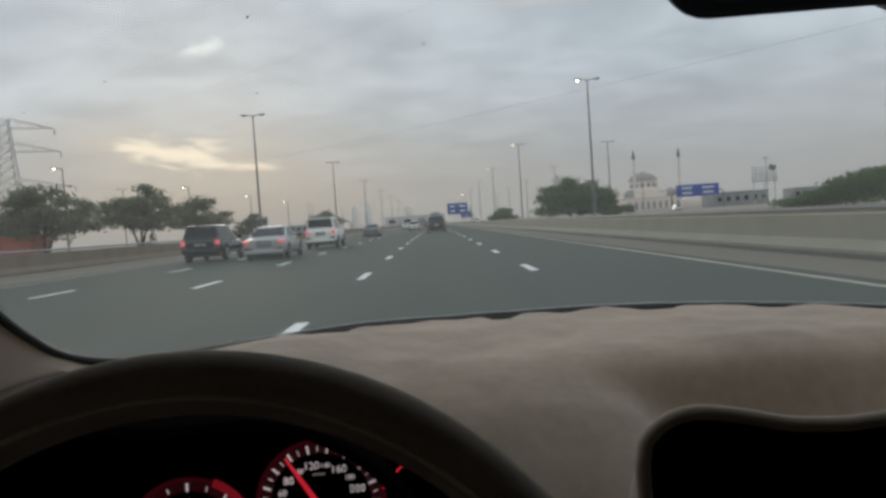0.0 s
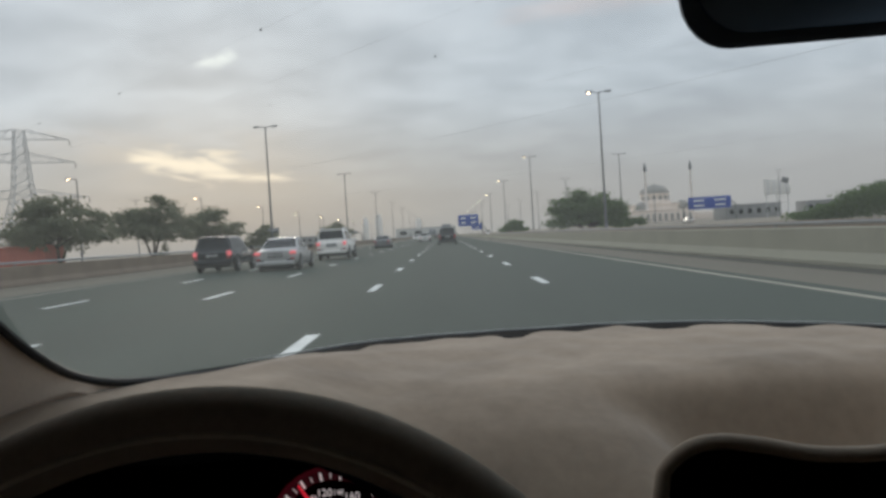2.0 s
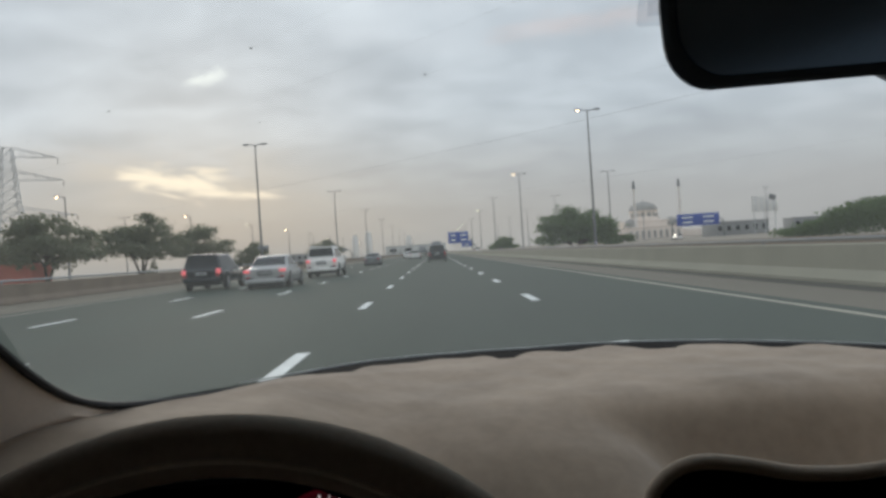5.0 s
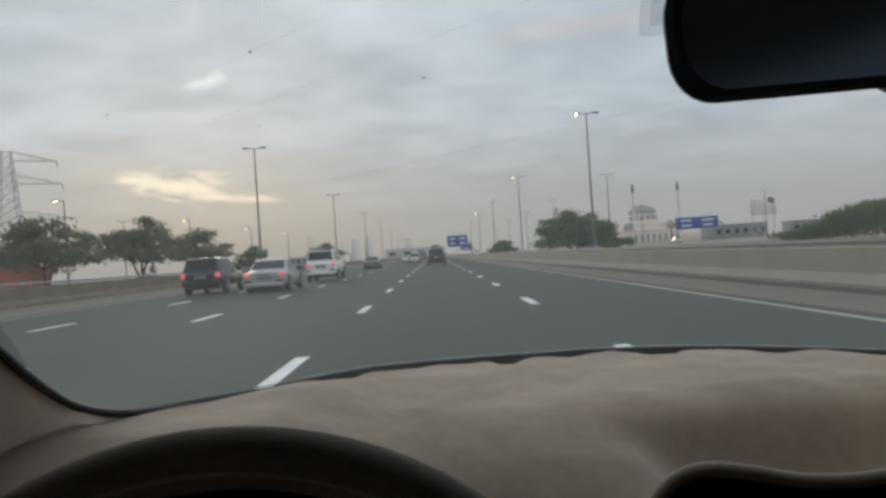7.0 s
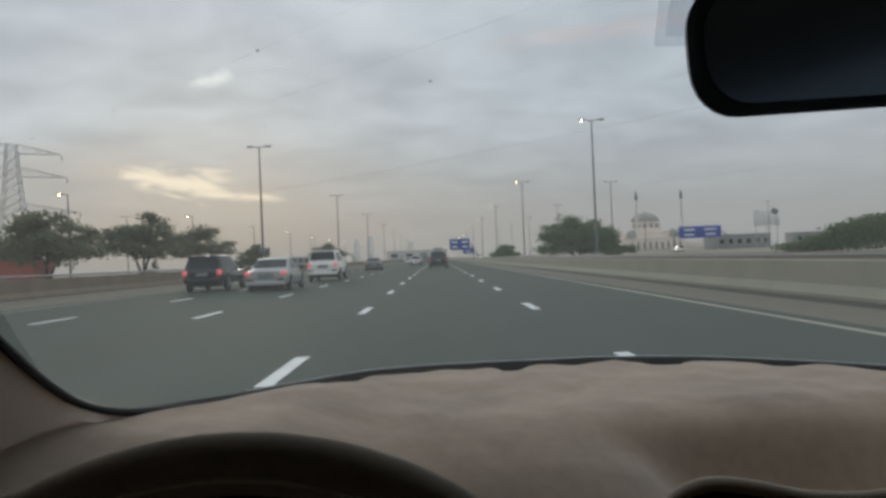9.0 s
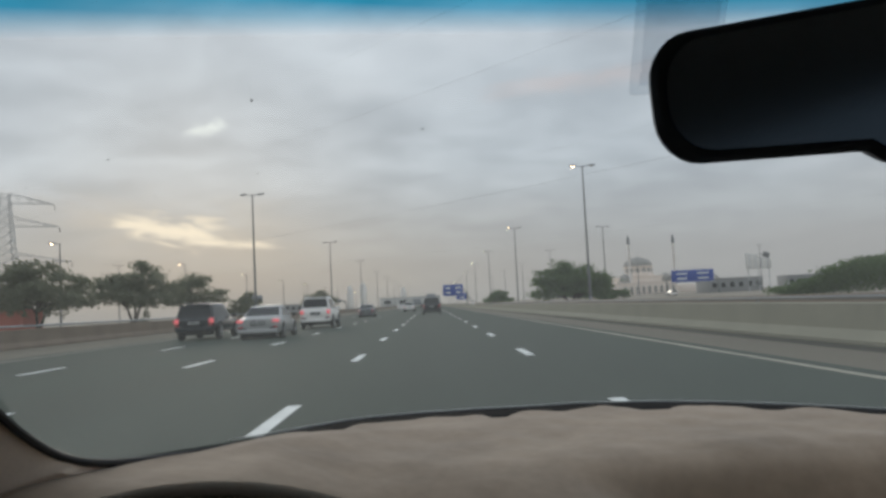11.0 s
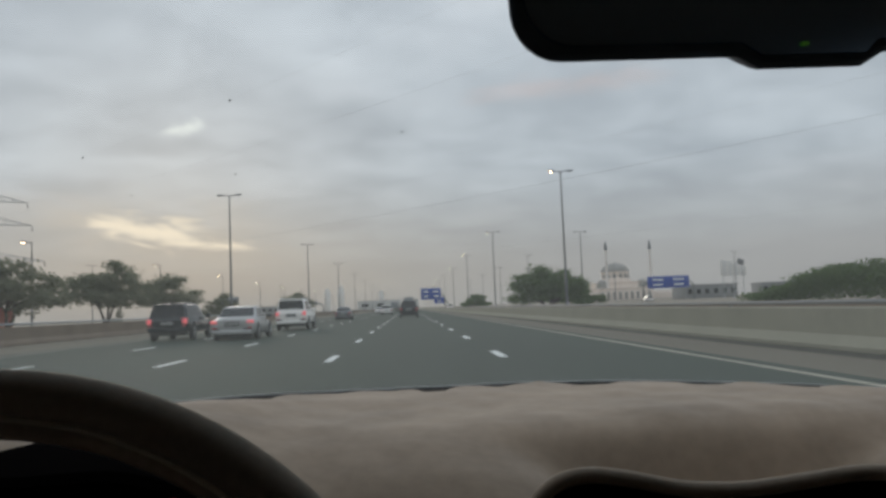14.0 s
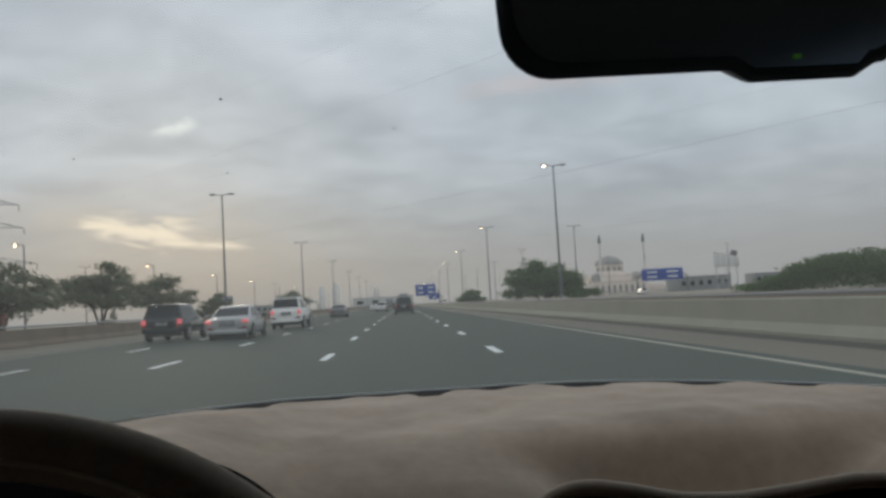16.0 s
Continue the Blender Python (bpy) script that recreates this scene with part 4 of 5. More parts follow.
def pylon(at, turn):
    p = thing("electricity_pylon", "tall grey lattice electricity pylon with three arms", "pylon", "pylons", at=at, turn=turn)
    H = 46.0

    def half(z):
        return soft_lerp([(0, 8.6), (12, 6.6), (18, 4.6), (23, 3.1), (36, 2.2), (46, 1.5)], z)

    for sx in (-1, 1):
        for sy in (-1, 1):
            b = B()
            tube(b, [(sx * half(z), sy * half(z), z) for z in (0, 9, 18, 26, 36, 46)], [0.22, 0.2, 0.18, 0.16, 0.14, 0.12], 6)
            part("leg", b, M_PYLON, p)
    b = B()
    zs = [0, 5, 10, 14.5, 18, 21, 24, 27, 30, 33, 36, 39, 42, 46]
    for z0, z1 in zip(zs, zs[1:]):
        u, w = half(z0), half(z1)
        for q in range(4):
            c = [((-1, -1), (1, -1)), ((1, -1), (1, 1)), ((1, 1), (-1, 1)), ((-1, 1), (-1, -1))][q]
            for f, g in ((0, 1), (1, 0)):
                tube(b, [(c[f][0] * u, c[f][1] * u, z0), (c[g][0] * w, c[g][1] * w, z1)], 0.09, 5)
            tube(b, [(c[0][0] * w, c[0][1] * w, z1), (c[1][0] * w, c[1][1] * w, z1)], 0.08, 5)
    part("lattice", b, M_PYLON, p, "criss-cross steel bracing")
    for z, reach in ARMS:
        b = B()
        for s in (-1, 1):
            tip = Vector((s * reach, 0, z + 0.4))
            for sy in (-1, 1):
                tube(b, [(s * half(z), sy * half(z), z), tip], 0.10, 5)
                tube(b, [(s * half(z), sy * half(z), z + 3.2), tip], 0.10, 5)
                for k in (0.25, 0.5, 0.75):
                    tube(b, [Vector((s * half(z), sy * half(z), z)).lerp(tip, k), Vector((s * half(z), sy * half(z), z + 3.2)).lerp(tip, k - 0.12)], 0.06, 5)
        part("cross_arm", b, M_PYLON, p)
        for s in (-1, 1):
            b = B()
            turned(b, [(0.05, 0.3)] + [(0.16 if k % 2 else 0.08, 0.2 - 0.22 * k) for k in range(10)], 8, (s * reach, 0, z))
            part("insulator", b, M_DARK_TRIM, p)
    return p


P1, P2 = Vector((-144, 258, 0)), Vector((150, -62, 0))
TURN = math.degrees(math.atan2(P2.y - P1.y, P2.x - P1.x)) + 90
pylon(P1, TURN)
pylon(P2, TURN)
across = Euler((0, 0, radians(TURN))).to_matrix() @ Vector((1, 0, 0))
for z, reach in ARMS:
    for s in (-1, 1):
        line = thing("overhead_line", "thin dark sagging power line with marker balls", "power line", "overhead lines")
        b = B()
        pts = []
        for k in range(41):
            q = k / 40
            p = P1.lerp(P2, q) + across * (s * reach)
            pts.append((p.x, p.y, z - 2.0 - 10.5 * 4 * q * (1 - q)))
        tube(b, pts, 0.010, 6)
        part("wire", b, M_PYLON, line)
        if z > 40:
            for k in range(3, 38, 5):
                q = k / 40
                p = P1.lerp(P2, q) + across * (s * reach)
                b = B()
                turned(b, [(0.17 * math.sin(w), -0.17 * math.cos(w)) for w in [math.pi * j / 8 for j in range(9)]], 12, (p.x, p.y, z - 2.0 - 10.5 * 4 * q * (1 - q)))
                part("marker_ball", b, M_DARK_TRIM, line)


# ---- trees ----
def tree(at, height, width, seed, leaves, label, trunk_share=0.34, leaf=0.15, clumps=78, per=100, stems=1, wide=1.0):
    """A spreading tree: forked stems, limbs to flat pads of foliage laid in tiers under a domed outline."""
    rnd = random.Random(seed)
    t = thing("tree", label, "tree", "roadside trees", at=at, turn=rnd.uniform(0, 360))
    zt = height * trunk_share
    lobes = [(rnd.uniform(0, 2 * math.pi), rnd.uniform(0.72, 1.05)) for _ in range(6)]
    pads = []
    for _ in range(clumps):
        q, r = rnd.uniform(0, 2 * math.pi), rnd.random() ** 0.55
        near = max(lobes, key=lambda o: math.cos(q - o[0]))
        reach = width / 2 * (0.68 + 0.32 * near[1] * max(0.0, math.cos(q - near[0])))
        dome = (1 - (0.94 * r) ** 2.2) ** 0.5
        tier = math.floor(rnd.random() ** 0.75 * 5 + 0.5) / 5
        z = zt + (height * 0.95 - zt) * (0.10 + 0.90 * tier) * max(0.14, dome) + rnd.gauss(0, 0.02) * height
        pads.append(Vector((r * reach * math.cos(q), r * reach * math.sin(q), z)))
    forks = []
    for k in range(stems):
        q = 2 * math.pi * k / stems + rnd.uniform(-0.4, 0.4)
        out = 0.0 if stems == 1 else width * 0.09
        foot = Vector((0.06 * math.cos(q), 0.06 * math.sin(q), -0.1))
        fork = Vector((out * math.cos(q), out * math.sin(q), zt * 1.05))
        b = B()
        thick = height * 0.040 / stems ** 0.5
        tube(b, [foot, foot.lerp(fork, 0.5) + Vector((rnd.gauss(0, 0.06), rnd.gauss(0, 0.06), 0.05)), fork], [thick, thick * 0.8, thick * 0.62], 9)
        part("trunk", b, M_BARK, t)
        forks.append(fork)
    for c in pads[::4]:
        fork = min(forks, key=lambda o: (o - c).length)
        b = B()
        mid = fork.lerp(c, 0.5) + Vector((rnd.gauss(0, 0.1), rnd.gauss(0, 0.1), 0.04 * height))
        tube(b, [fork - Vector((0, 0, 0.1)), mid, c], [height * 0.015, height * 0.009, height * 0.003], 6)
        part("limb", b, M_BARK, t)
    b = B()
    for c in pads:
        size = rnd.uniform(0.55, 1.0) * width * 0.115 * wide
        for _ in range(per):
            d = Vector((rnd.gauss(0, 1) * size * 0.62, rnd.gauss(0, 1) * size * 0.62, rnd.gauss(0, 1) * size * 0.26 - 0.12 * size))
            p = c + d
            n = Vector((rnd.gauss(0, 1), rnd.gauss(0, 1), rnd.gauss(0.3, 1))).normalized()
            u = n.orthogonal().normalized()
            w = n.cross(u)
            k = leaf * rnd.uniform(0.6, 1.35)
            b.faces.new([b.verts.new(p + u * k * f + w * k * 0.5 * g) for f, g in ((-1, 0), (-0.2, -1), (1, 0.1), (-0.1, 1))])
    part("crown", b, leaves, t, "", smooth=False)
    return t


OLIVE = "dusty grey-green umbrella-shaped tree behind the low wall"
tree((-26.5, 51, -0.06), 5.6, 7.6, 11, M_LEAF_OLIVE, OLIVE, stems=3)
tree((-26.3, 67, -0.06), 6.3, 7.6, 12, M_LEAF_OLIVE, OLIVE, stems=3)
tree((-26.5, 85, -0.06), 6.0, 7.0, 13, M_LEAF_OLIVE, OLIVE, stems=2, clumps=62)
tree((-26.2, 107, -0.06), 4.2, 5.8, 14, M_LEAF_OLIVE, "dense low grey-green tree behind the low wall", trunk_share=0.10, clumps=56)
tree((-25.5, 172, -0.06), 5.6, 7.8, 15, M_LEAF_OLIVE, OLIVE, stems=2)
tree((-26.5, 186, -0.06), 4.8, 6.0, 16, M_LEAF_OLIVE, OLIVE, stems=2)
tree((-23.4, 62, -0.06), 1.9, 0.8, 41, M_LEAF_OLIVE, "small dark upright shrub behind the low wall", trunk_share=0.05, clumps=16, per=60, leaf=0.09, wide=2.2)
tree((-23.4, 96, -0.06), 2.3, 1.0, 42, M_LEAF_OLIVE, "small dark upright shrub behind the low wall", trunk_share=0.05, clumps=16, per=60, leaf=0.09, wide=2.2)
tree((23.5, 126, -0.06), 7.3, 12.8, 32, M_LEAF, "large wide dark green tree with layered boughs behind the barrier", clumps=150, per=120, trunk_share=0.13, leaf=0.22, stems=4)
tree((36.0, 152, -0.06), 3.4, 8.5, 33, M_LEAF, "low dark green bushy tree behind the barrier", clumps=50, per=110, trunk_share=0.10, leaf=0.22)
tree((20.5, 225, -0.06), 4.2, 8.0, 34, M_LEAF, "low dark green bushy tree behind the barrier", clumps=50, per=110, trunk_share=0.12, leaf=0.24)

# a long hedge behind the barrier
rnd = random.Random(9)
bm = B()
for _ in range(26000):
    y = rnd.uniform(58, 93)
    top = 3.0 + 1.5 * noise.noise((y * 0.22, 1.0, 2.0)) + 1.1 * noise.noise((y * 0.55, 3.0, 2.0)) + 0.5 * noise.noise((y * 1.6, 3.0, 5.0)) + (84 - y) * 0.012
    top *= 0.30 + 0.70 * ease(93 - y, 0, 16)
    z = top * math.sqrt(rnd.random())
    p = Vector((44 + rnd.gauss(0, 1.0), y, z))
    n = Vector((rnd.gauss(0, 1), rnd.gauss(0, 1), rnd.gauss(0.3, 1))).normalized()
    u = n.orthogonal().normalized()
    w = n.cross(u)
    k = 0.155 * rnd.uniform(0.6, 1.3)
    bm.faces.new([bm.verts.new(p + u * k * f + w * k * 0.6 * g) for f, g in ((-1, 0), (-0.2, -1), (1, 0.1), (-0.1, 1))])
hedge = part("hedge", bm, M_LEAF, None, "uneven dark green hedge behind the barrier", smooth=False)
tagged(hedge, category="hedge", kind="stuff")


# ---- vehicles ----
def rounded(hw, y, z0, z1, power=4.5, n=28):
    out = []
    zc, hh = (z0 + z1) / 2, (z1 - z0) / 2
    for k in range(n):
        q = 2 * math.pi * k / n
        c, s = math.cos(q), math.sin(q)
        out.append((hw * math.copysign(abs(c) ** (2 / power), c), y, zc + hh * math.copysign(abs(s) ** (2 / power), s)))
    return out


def plan_ring(hw, y0, y1, z, r=0.22, n=6):
    out = []
    for cx, cy, a0 in ((1, 1, 0), (-1, 1, 90), (-1, -1, 180), (1, -1, 270)):
        for k in range(n):
            q = radians(a0 + 90 * k / (n - 1))
            out.append((cx * (hw - r) + r * math.cos(q), (y1 - r if cy > 0 else y0 + r) + r * math.sin(q), z))
    return out


def patch(corners, out_way, thick=0.015):
    b = B()
    o = Vector(out_way).normalized() * thick
    c = [Vector(p) for p in corners]
    rings(b, [[p - o for p in c], [p + o for p in c]])
    return b


def car(at, length, width, height, paint, label, suv=True, lit=False, turn=0.0, category="car", rails=False, group=""):
    c = thing("sport_utility_vehicle" if suv else "sedan", label, category, group, at=at, turn=turn)
    hl, hw = length / 2, width / 2
    belt = height * (0.61 if suv else 0.65)
    low = 0.38 if suv else 0.22
    bonnet = belt * (0.98 if suv else 0.92)
    b = B()
    tail = belt * (1.0 if suv else 1.02)
    rows_c = [(-hl, hw * 0.86, low + 0.14, tail - 0.10), (-hl + 0.06, hw * 0.94, low + 0.04, tail - 0.03), (-hl + 0.28, hw, low, tail), (-hl * 0.4, hw, low, belt), (hl * 0.25, hw, low, belt), (hl * 0.45, hw, low, bonnet), (hl - 0.4, hw * 0.97, low, bonnet - 0.06), (hl - 0.1, hw * 0.90, low + 0.06, bonnet - 0.16), (hl, hw * 0.78, low + 0.16, bonnet - 0.26)]
    rings(b, [rounded(w, y, z0, z1) for y, w, z0, z1 in rows_c])
    body = part("body", b, paint, c)
    # cabin
    if suv:
        yb0, yb1, yt0, yt1 = -hl + 0.06, hl * 0.42, -hl + 0.30, hl * 0.05
    else:
        yb0, yb1, yt0, yt1 = -hl * 0.72, hl * 0.46, -hl * 0.30, hl * 0.06
    wb, wt_ = hw - 0.05, hw - 0.24
    zt = height

    def level(f):
        return wb + (wt_ - wb) * f, yb0 + (yt0 - yb0) * f, yb1 + (yt1 - yb1) * f, belt - 0.06 + (zt - belt + 0.06) * f

    b = B()
    loops = []
    for f in (0.0, 0.35, 0.7, 0.9):
        w, y0, y1, z = level(f)
        loops.append(plan_ring(w, y0, y1, z, 0.16))
    w, y0, y1, z = level(1.0)
    loops.append(plan_ring(w - 0.03, y0 + 0.05, y1 - 0.08, z - 0.015, 0.16))
    loops.append(plan_ring(w - 0.16, y0 + 0.2, y1 - 0.25, z, 0.14))
    rings(b, loops)
    part("roof", b, paint, c)

    def on_side(side, f, k):
        w, y0, y1, z = level(f)
        return Vector((side * w, y0 + (y1 - y0) * k, z))

    for side in (-1, 1):
        spans = ((0.08, 0.30), (0.33, 0.56), (0.59, 0.86)) if suv else ((0.14, 0.46), (0.49, 0.84))
        for k0, k1 in spans:
            b = patch([on_side(side, 0.16, k0), on_side(side, 0.16, k1), on_side(side, 0.84, min(k1, 0.80)), on_side(side, 0.84, max(k0, 0.10))], (side, 0, 0.25))
            part("side_window", b, M_CAR_GLASS, c, "dark tinted side window")
        b = B()
        box(b, (side * (hw + 0.10), hl * 0.30, belt + 0.06), (0.22, 0.12, 0.15), 0.04)
        part("wing_mirror", b, M_DARK_TRIM if paint is not M_WHITE_CAR else paint, c)
        for y in (-hl * 0.12, hl * 0.16):
            b = B()
            box(b, (side * hw, y, belt - 0.14), (0.04, 0.2, 0.035), 0.01)
            part("door_handle", b, M_RIM, c)
        b = B()
        box(b, (side * (hw - 0.02), 0, low + 0.05), (0.10, length * 0.44, 0.10), 0.03)
        part("side_step", b, M_DARK_TRIM, c)
        if rails:
            b = B()
            tube(b, [(side * (wt_ - 0.04), yt0 + 0.2, zt - 0.02), (side * (wt_ - 0.04), yt0 + 0.3, zt + 0.05), (side * (wt_ - 0.04), yt1 - 0.4, zt + 0.05), (side * (wt_ - 0.04), yt1 - 0.3, zt - 0.02)], 0.025, 6)
            part("roof_rail", b, M_RIM, c)
    wdt, y0a, _, z0a = level(0.24)
    wdu, y0b, _, z0b = level(0.86)
    b = patch([(-wdt + 0.08, y0a - 0.004, z0a), (wdt - 0.08, y0a - 0.004, z0a), (wdu - 0.06, y0b - 0.004, z0b), (-wdu + 0.06, y0b - 0.004, z0b)], (0, -1, 0.4))
    part("rear_window", b, M_CAR_GLASS, c, "dark tinted rear window")
    _, _, y1a, z1a = level(0.16)
    _, _, y1b, z1b = level(0.88)
    b = patch([(-wdt + 0.08, y1a, z1a), (wdt - 0.08, y1a, z1a), (wdu - 0.06, y1b, z1b), (-wdu + 0.06, y1b, z1b)], (0, 1, 0.6))
    part("windscreen", b, M_CAR_GLASS, c)
    # tail
    red = M_TAIL_LIT if lit else M_TAIL
    zl = belt - (0.15 if suv else 0.16)
    for side in (-1, 1):
        b = B()
        box(b, (side * (hw - 0.15), -hl + 0.05, zl), (0.21, 0.20, 0.24) if suv else (0.30, 0.18, 0.14), 0.05)
        part("tail_lamp", b, red, c, "lit red tail lamp" if lit else "red tail lamp")
        b = B()
        box(b, (side * (hw - 0.18), -hl + 0.015, low + 0.30), (0.20, 0.05, 0.07), 0.015)
        part("reflector", b, M_TAIL, c)
    b = B()
    box(b, (0, -hl + 0.02, low + 0.13), (width * 0.92, 0.16, 0.20), 0.05)
    part("rear_bumper", b, paint, c)
    b = B()
    box(b, (0, -hl + 0.34, low - 0.05), (width * 0.84, 0.40, 0.20), 0.03)
    part("valance", b, M_DARK_TRIM, c, "dark underside of the bumper")
    for side in (-1, 1):
        b = B()
        box(b, (side * (hw - 0.26), -hl + 0.01, low + 0.25), (0.34, 0.10, 0.06), 0.015)
        part("bumper_strip", b, M_DARK_TRIM, c)
    b = B()
    box(b, (0, -hl + 0.05, zl - 0.09), (0.62, 0.12, 0.20), 0.02)
    recess = part("plate_recess", b, M_DARK_TRIM, c)
    b = B()
    box(b, (0, -hl - 0.015, zl - 0.09), (0.50, 0.02, 0.11), 0.004)
    part("number_plate", b, M_PLATE, recess)
    for k in range(4):
        b = B()
        box(b, (-0.15 + 0.1 * k, -hl - 0.028, zl - 0.09), (0.06, 0.006, 0.06))
        part("plate_bar", b, M_DARK_TRIM, recess)
    if suv:
        b = B()
        box(b, (0, yt0 - 0.03, zt - 0.05), (wt_ * 1.85, 0.20, 0.05), 0.02)
        part("spoiler", b, paint, c)
    # wheels
    r = 0.39 if suv else 0.33
    for side in (-1, 1):
        for y in (-hl * 0.58, hl * 0.60):
            b = B()
            turned(b, [(r + 0.07, 0.0), (r + 0.07, 0.03), (r + 0.02, 0.04)], 28)
            bmesh.ops.transform(b, matrix=Matrix.Translation((side * (hw - 0.028), y, r + 0.02)) @ Euler((0, radians(90 * side), 0)).to_matrix().to_4x4(), verts=b.verts)
            part("wheel_arch", b, M_DARK_TRIM, c)
            b = B()
            turned(b, [(r * 0.62, -0.10), (r * 0.92, -0.11), (r, -0.07), (r, 0.05), (r * 0.93, 0.09), (r * 0.66, 0.085)], 28)
            mw = Matrix.Translation((side * (hw - 0.055), y, r)) @ Euler((0, radians(90 * side), 0)).to_matrix().to_4x4()
            bmesh.ops.transform(b, matrix=mw, verts=b.verts)
            wh = part("wheel", b, M_TYRE, c, "black tyre")
            b = B()
            turned(b, [(0.05, 0.098), (0.09, 0.094), (0.10, 0.075), (r * 0.55, 0.080), (r * 0.66, 0.092), (r * 0.66, 0.07)], 20)
            for k in range(5):
                q = 2 * math.pi * k / 5
                box(b, (r * 0.33 * math.cos(q), r * 0.33 * math.sin(q), 0.09), (r * 0.55, 0.07, 0.02), 0.006, turn=(0, 0, math.degrees(q)))
            bmesh.ops.transform(b, matrix=mw, verts=b.verts)
            part("rim", b, M_RIM, wh, "alloy rim")
    return c


L1, L2, L3 = -3.58, -7.38, -11.2
TRAFFIC = "traffic on the motorway"
car((L2 + 0.4, 48, 0), 4.88, 1.89, 1.88, M_WHITE_CAR, "white sport utility vehicle with dark tinted windows and roof rails", rails=True, lit=True, group=TRAFFIC)
car((L3, 82, 0), 5.10, 2.00, 1.92, M_WHITE_CAR, "large white sport utility vehicle in the outer lane", group=TRAFFIC)
car((L3 + 0.2, 37.5, 0), 4.75, 1.90, 1.70, M_BLACK_CAR, "black sport utility vehicle with lit tail lamps", lit=True, group=TRAFFIC)
car((L2, 34.5, 0), 4.62, 1.82, 1.44, M_SILVER_CAR, "silver sedan with lit red tail lamps", suv=False, lit=True, group=TRAFFIC)
car((0.10, 82, 0), 4.75, 1.93, 1.80, M_BLACK_CAR, "dark sport utility vehicle driving straight ahead", group=TRAFFIC)
car((L2, 88, 0), 4.60, 1.80, 1.46, M_GREY_CAR, "grey sedan in a lane to the side", suv=False, group=TRAFFIC)
car((L1, 128, 0), 4.60, 1.85, 1.62, M_WHITE_CAR, "white hatchback far ahead", group=TRAFFIC)
car((L2, 190, 0), 4.60, 1.80, 1.46, M_WHITE_CAR, "white sedan far ahead", suv=False, group=TRAFFIC)
car((13.5, 245, -0.04), 4.60, 1.85, 1.70, M_WHITE_CAR, "pale far vehicle on the slip road", group=TRAFFIC)
car((15.0, 290, -0.04), 4.60, 1.85, 1.50, M_GREY_CAR, "grey far vehicle on the slip road", suv=False, group=TRAFFIC)
car((66.0, 205, -0.05), 4.70, 1.85, 1.70, M_WHITE_CAR, "white vehicle on the service road behind the barrier", group=TRAFFIC)


def oncoming(at, paint, label, suv):
    """A vehicle on the other carriageway, its headlamps lit."""
    c = car(at, 4.7, 1.85, 1.75 if suv else 1.45, paint, label, suv=suv, turn=180, group="oncoming traffic")
    for side in (-1, 1):
        b = B()
        box(b, (side * 0.62, 2.30, 0.78), (0.34, 0.10, 0.16), 0.03)
        part("headlamp", b, M_HEADLAMP, c, "lit white headlamp")
    return c


oncoming((-31.0, 118, -0.05), M_WHITE_CAR, "white vehicle with lit headlamps on the other carriageway", True)
oncoming((-34.5, 150, -0.05), M_GREY_CAR, "grey sedan with lit headlamps on the other carriageway", False)
oncoming((-31.0, 196, -0.05), M_WHITE_CAR, "white vehicle with lit headlamps on the other carriageway", True)


def lorry(at, w, h, length, paint, label):
    c = thing("lorry", label, "lorry", TRAFFIC, at=at)
    b = B()
    box(b, (0, 0, h / 2 + 0.5), (w, length * 0.72, h - 1.0), 0.06)
    part("cargo_box", b, paint, c)
    b = B()
    box(b, (0, length * 0.46, 1.6), (w * 0.95, length * 0.2, 2.2), 0.15)
    part("cab", b, M_WHITE_CAR, c)
    for side in (-1, 1):
        b = B()
        box(b, (side * w * 0.245, -length * 0.365, h / 2 + 0.5), (w * 0.46, 0.05, h - 1.3), 0.02)
        part("rear_door", b, M_SIGN_BACK, c)
        b = B()
        box(b, (side * w * 0.4, -length * 0.36, 0.85), (0.3, 0.1, 0.16), 0.02)
        part("tail_lamp", b, M_TAIL, c)
        for y in (-length * 0.26, -length * 0.14, length * 0.42):
            b = B()
            turned(b, [(0.28, -0.14), (0.48, -0.15), (0.5, -0.1), (0.5, 0.1), (0.48, 0.15), (0.28, 0.14)], 18)
            bmesh.ops.transform(b, matrix=Matrix.Translation((side * (w / 2 - 0.16), y, 0.5)) @ Euler((0, radians(90), 0)).to_matrix().to_4x4(), verts=b.verts)
            part("wheel", b, M_TYRE, c)
    b = B()
    box(b, (0, -length * 0.36, 0.62), (w * 0.95, 0.08, 0.14), 0.02)
    part("rear_bumper", b, M_DARK_TRIM, c)
    return c


lorry((0.2, 205, 0), 2.45, 3.9, 8.5, M_SIGN_BACK, "grey box lorry far ahead in the lane")
lorry((L1 - 0.6, 240, 0), 2.5, 3.2, 9.0, M_WHITE_WALL, "white van-like lorry far ahead")


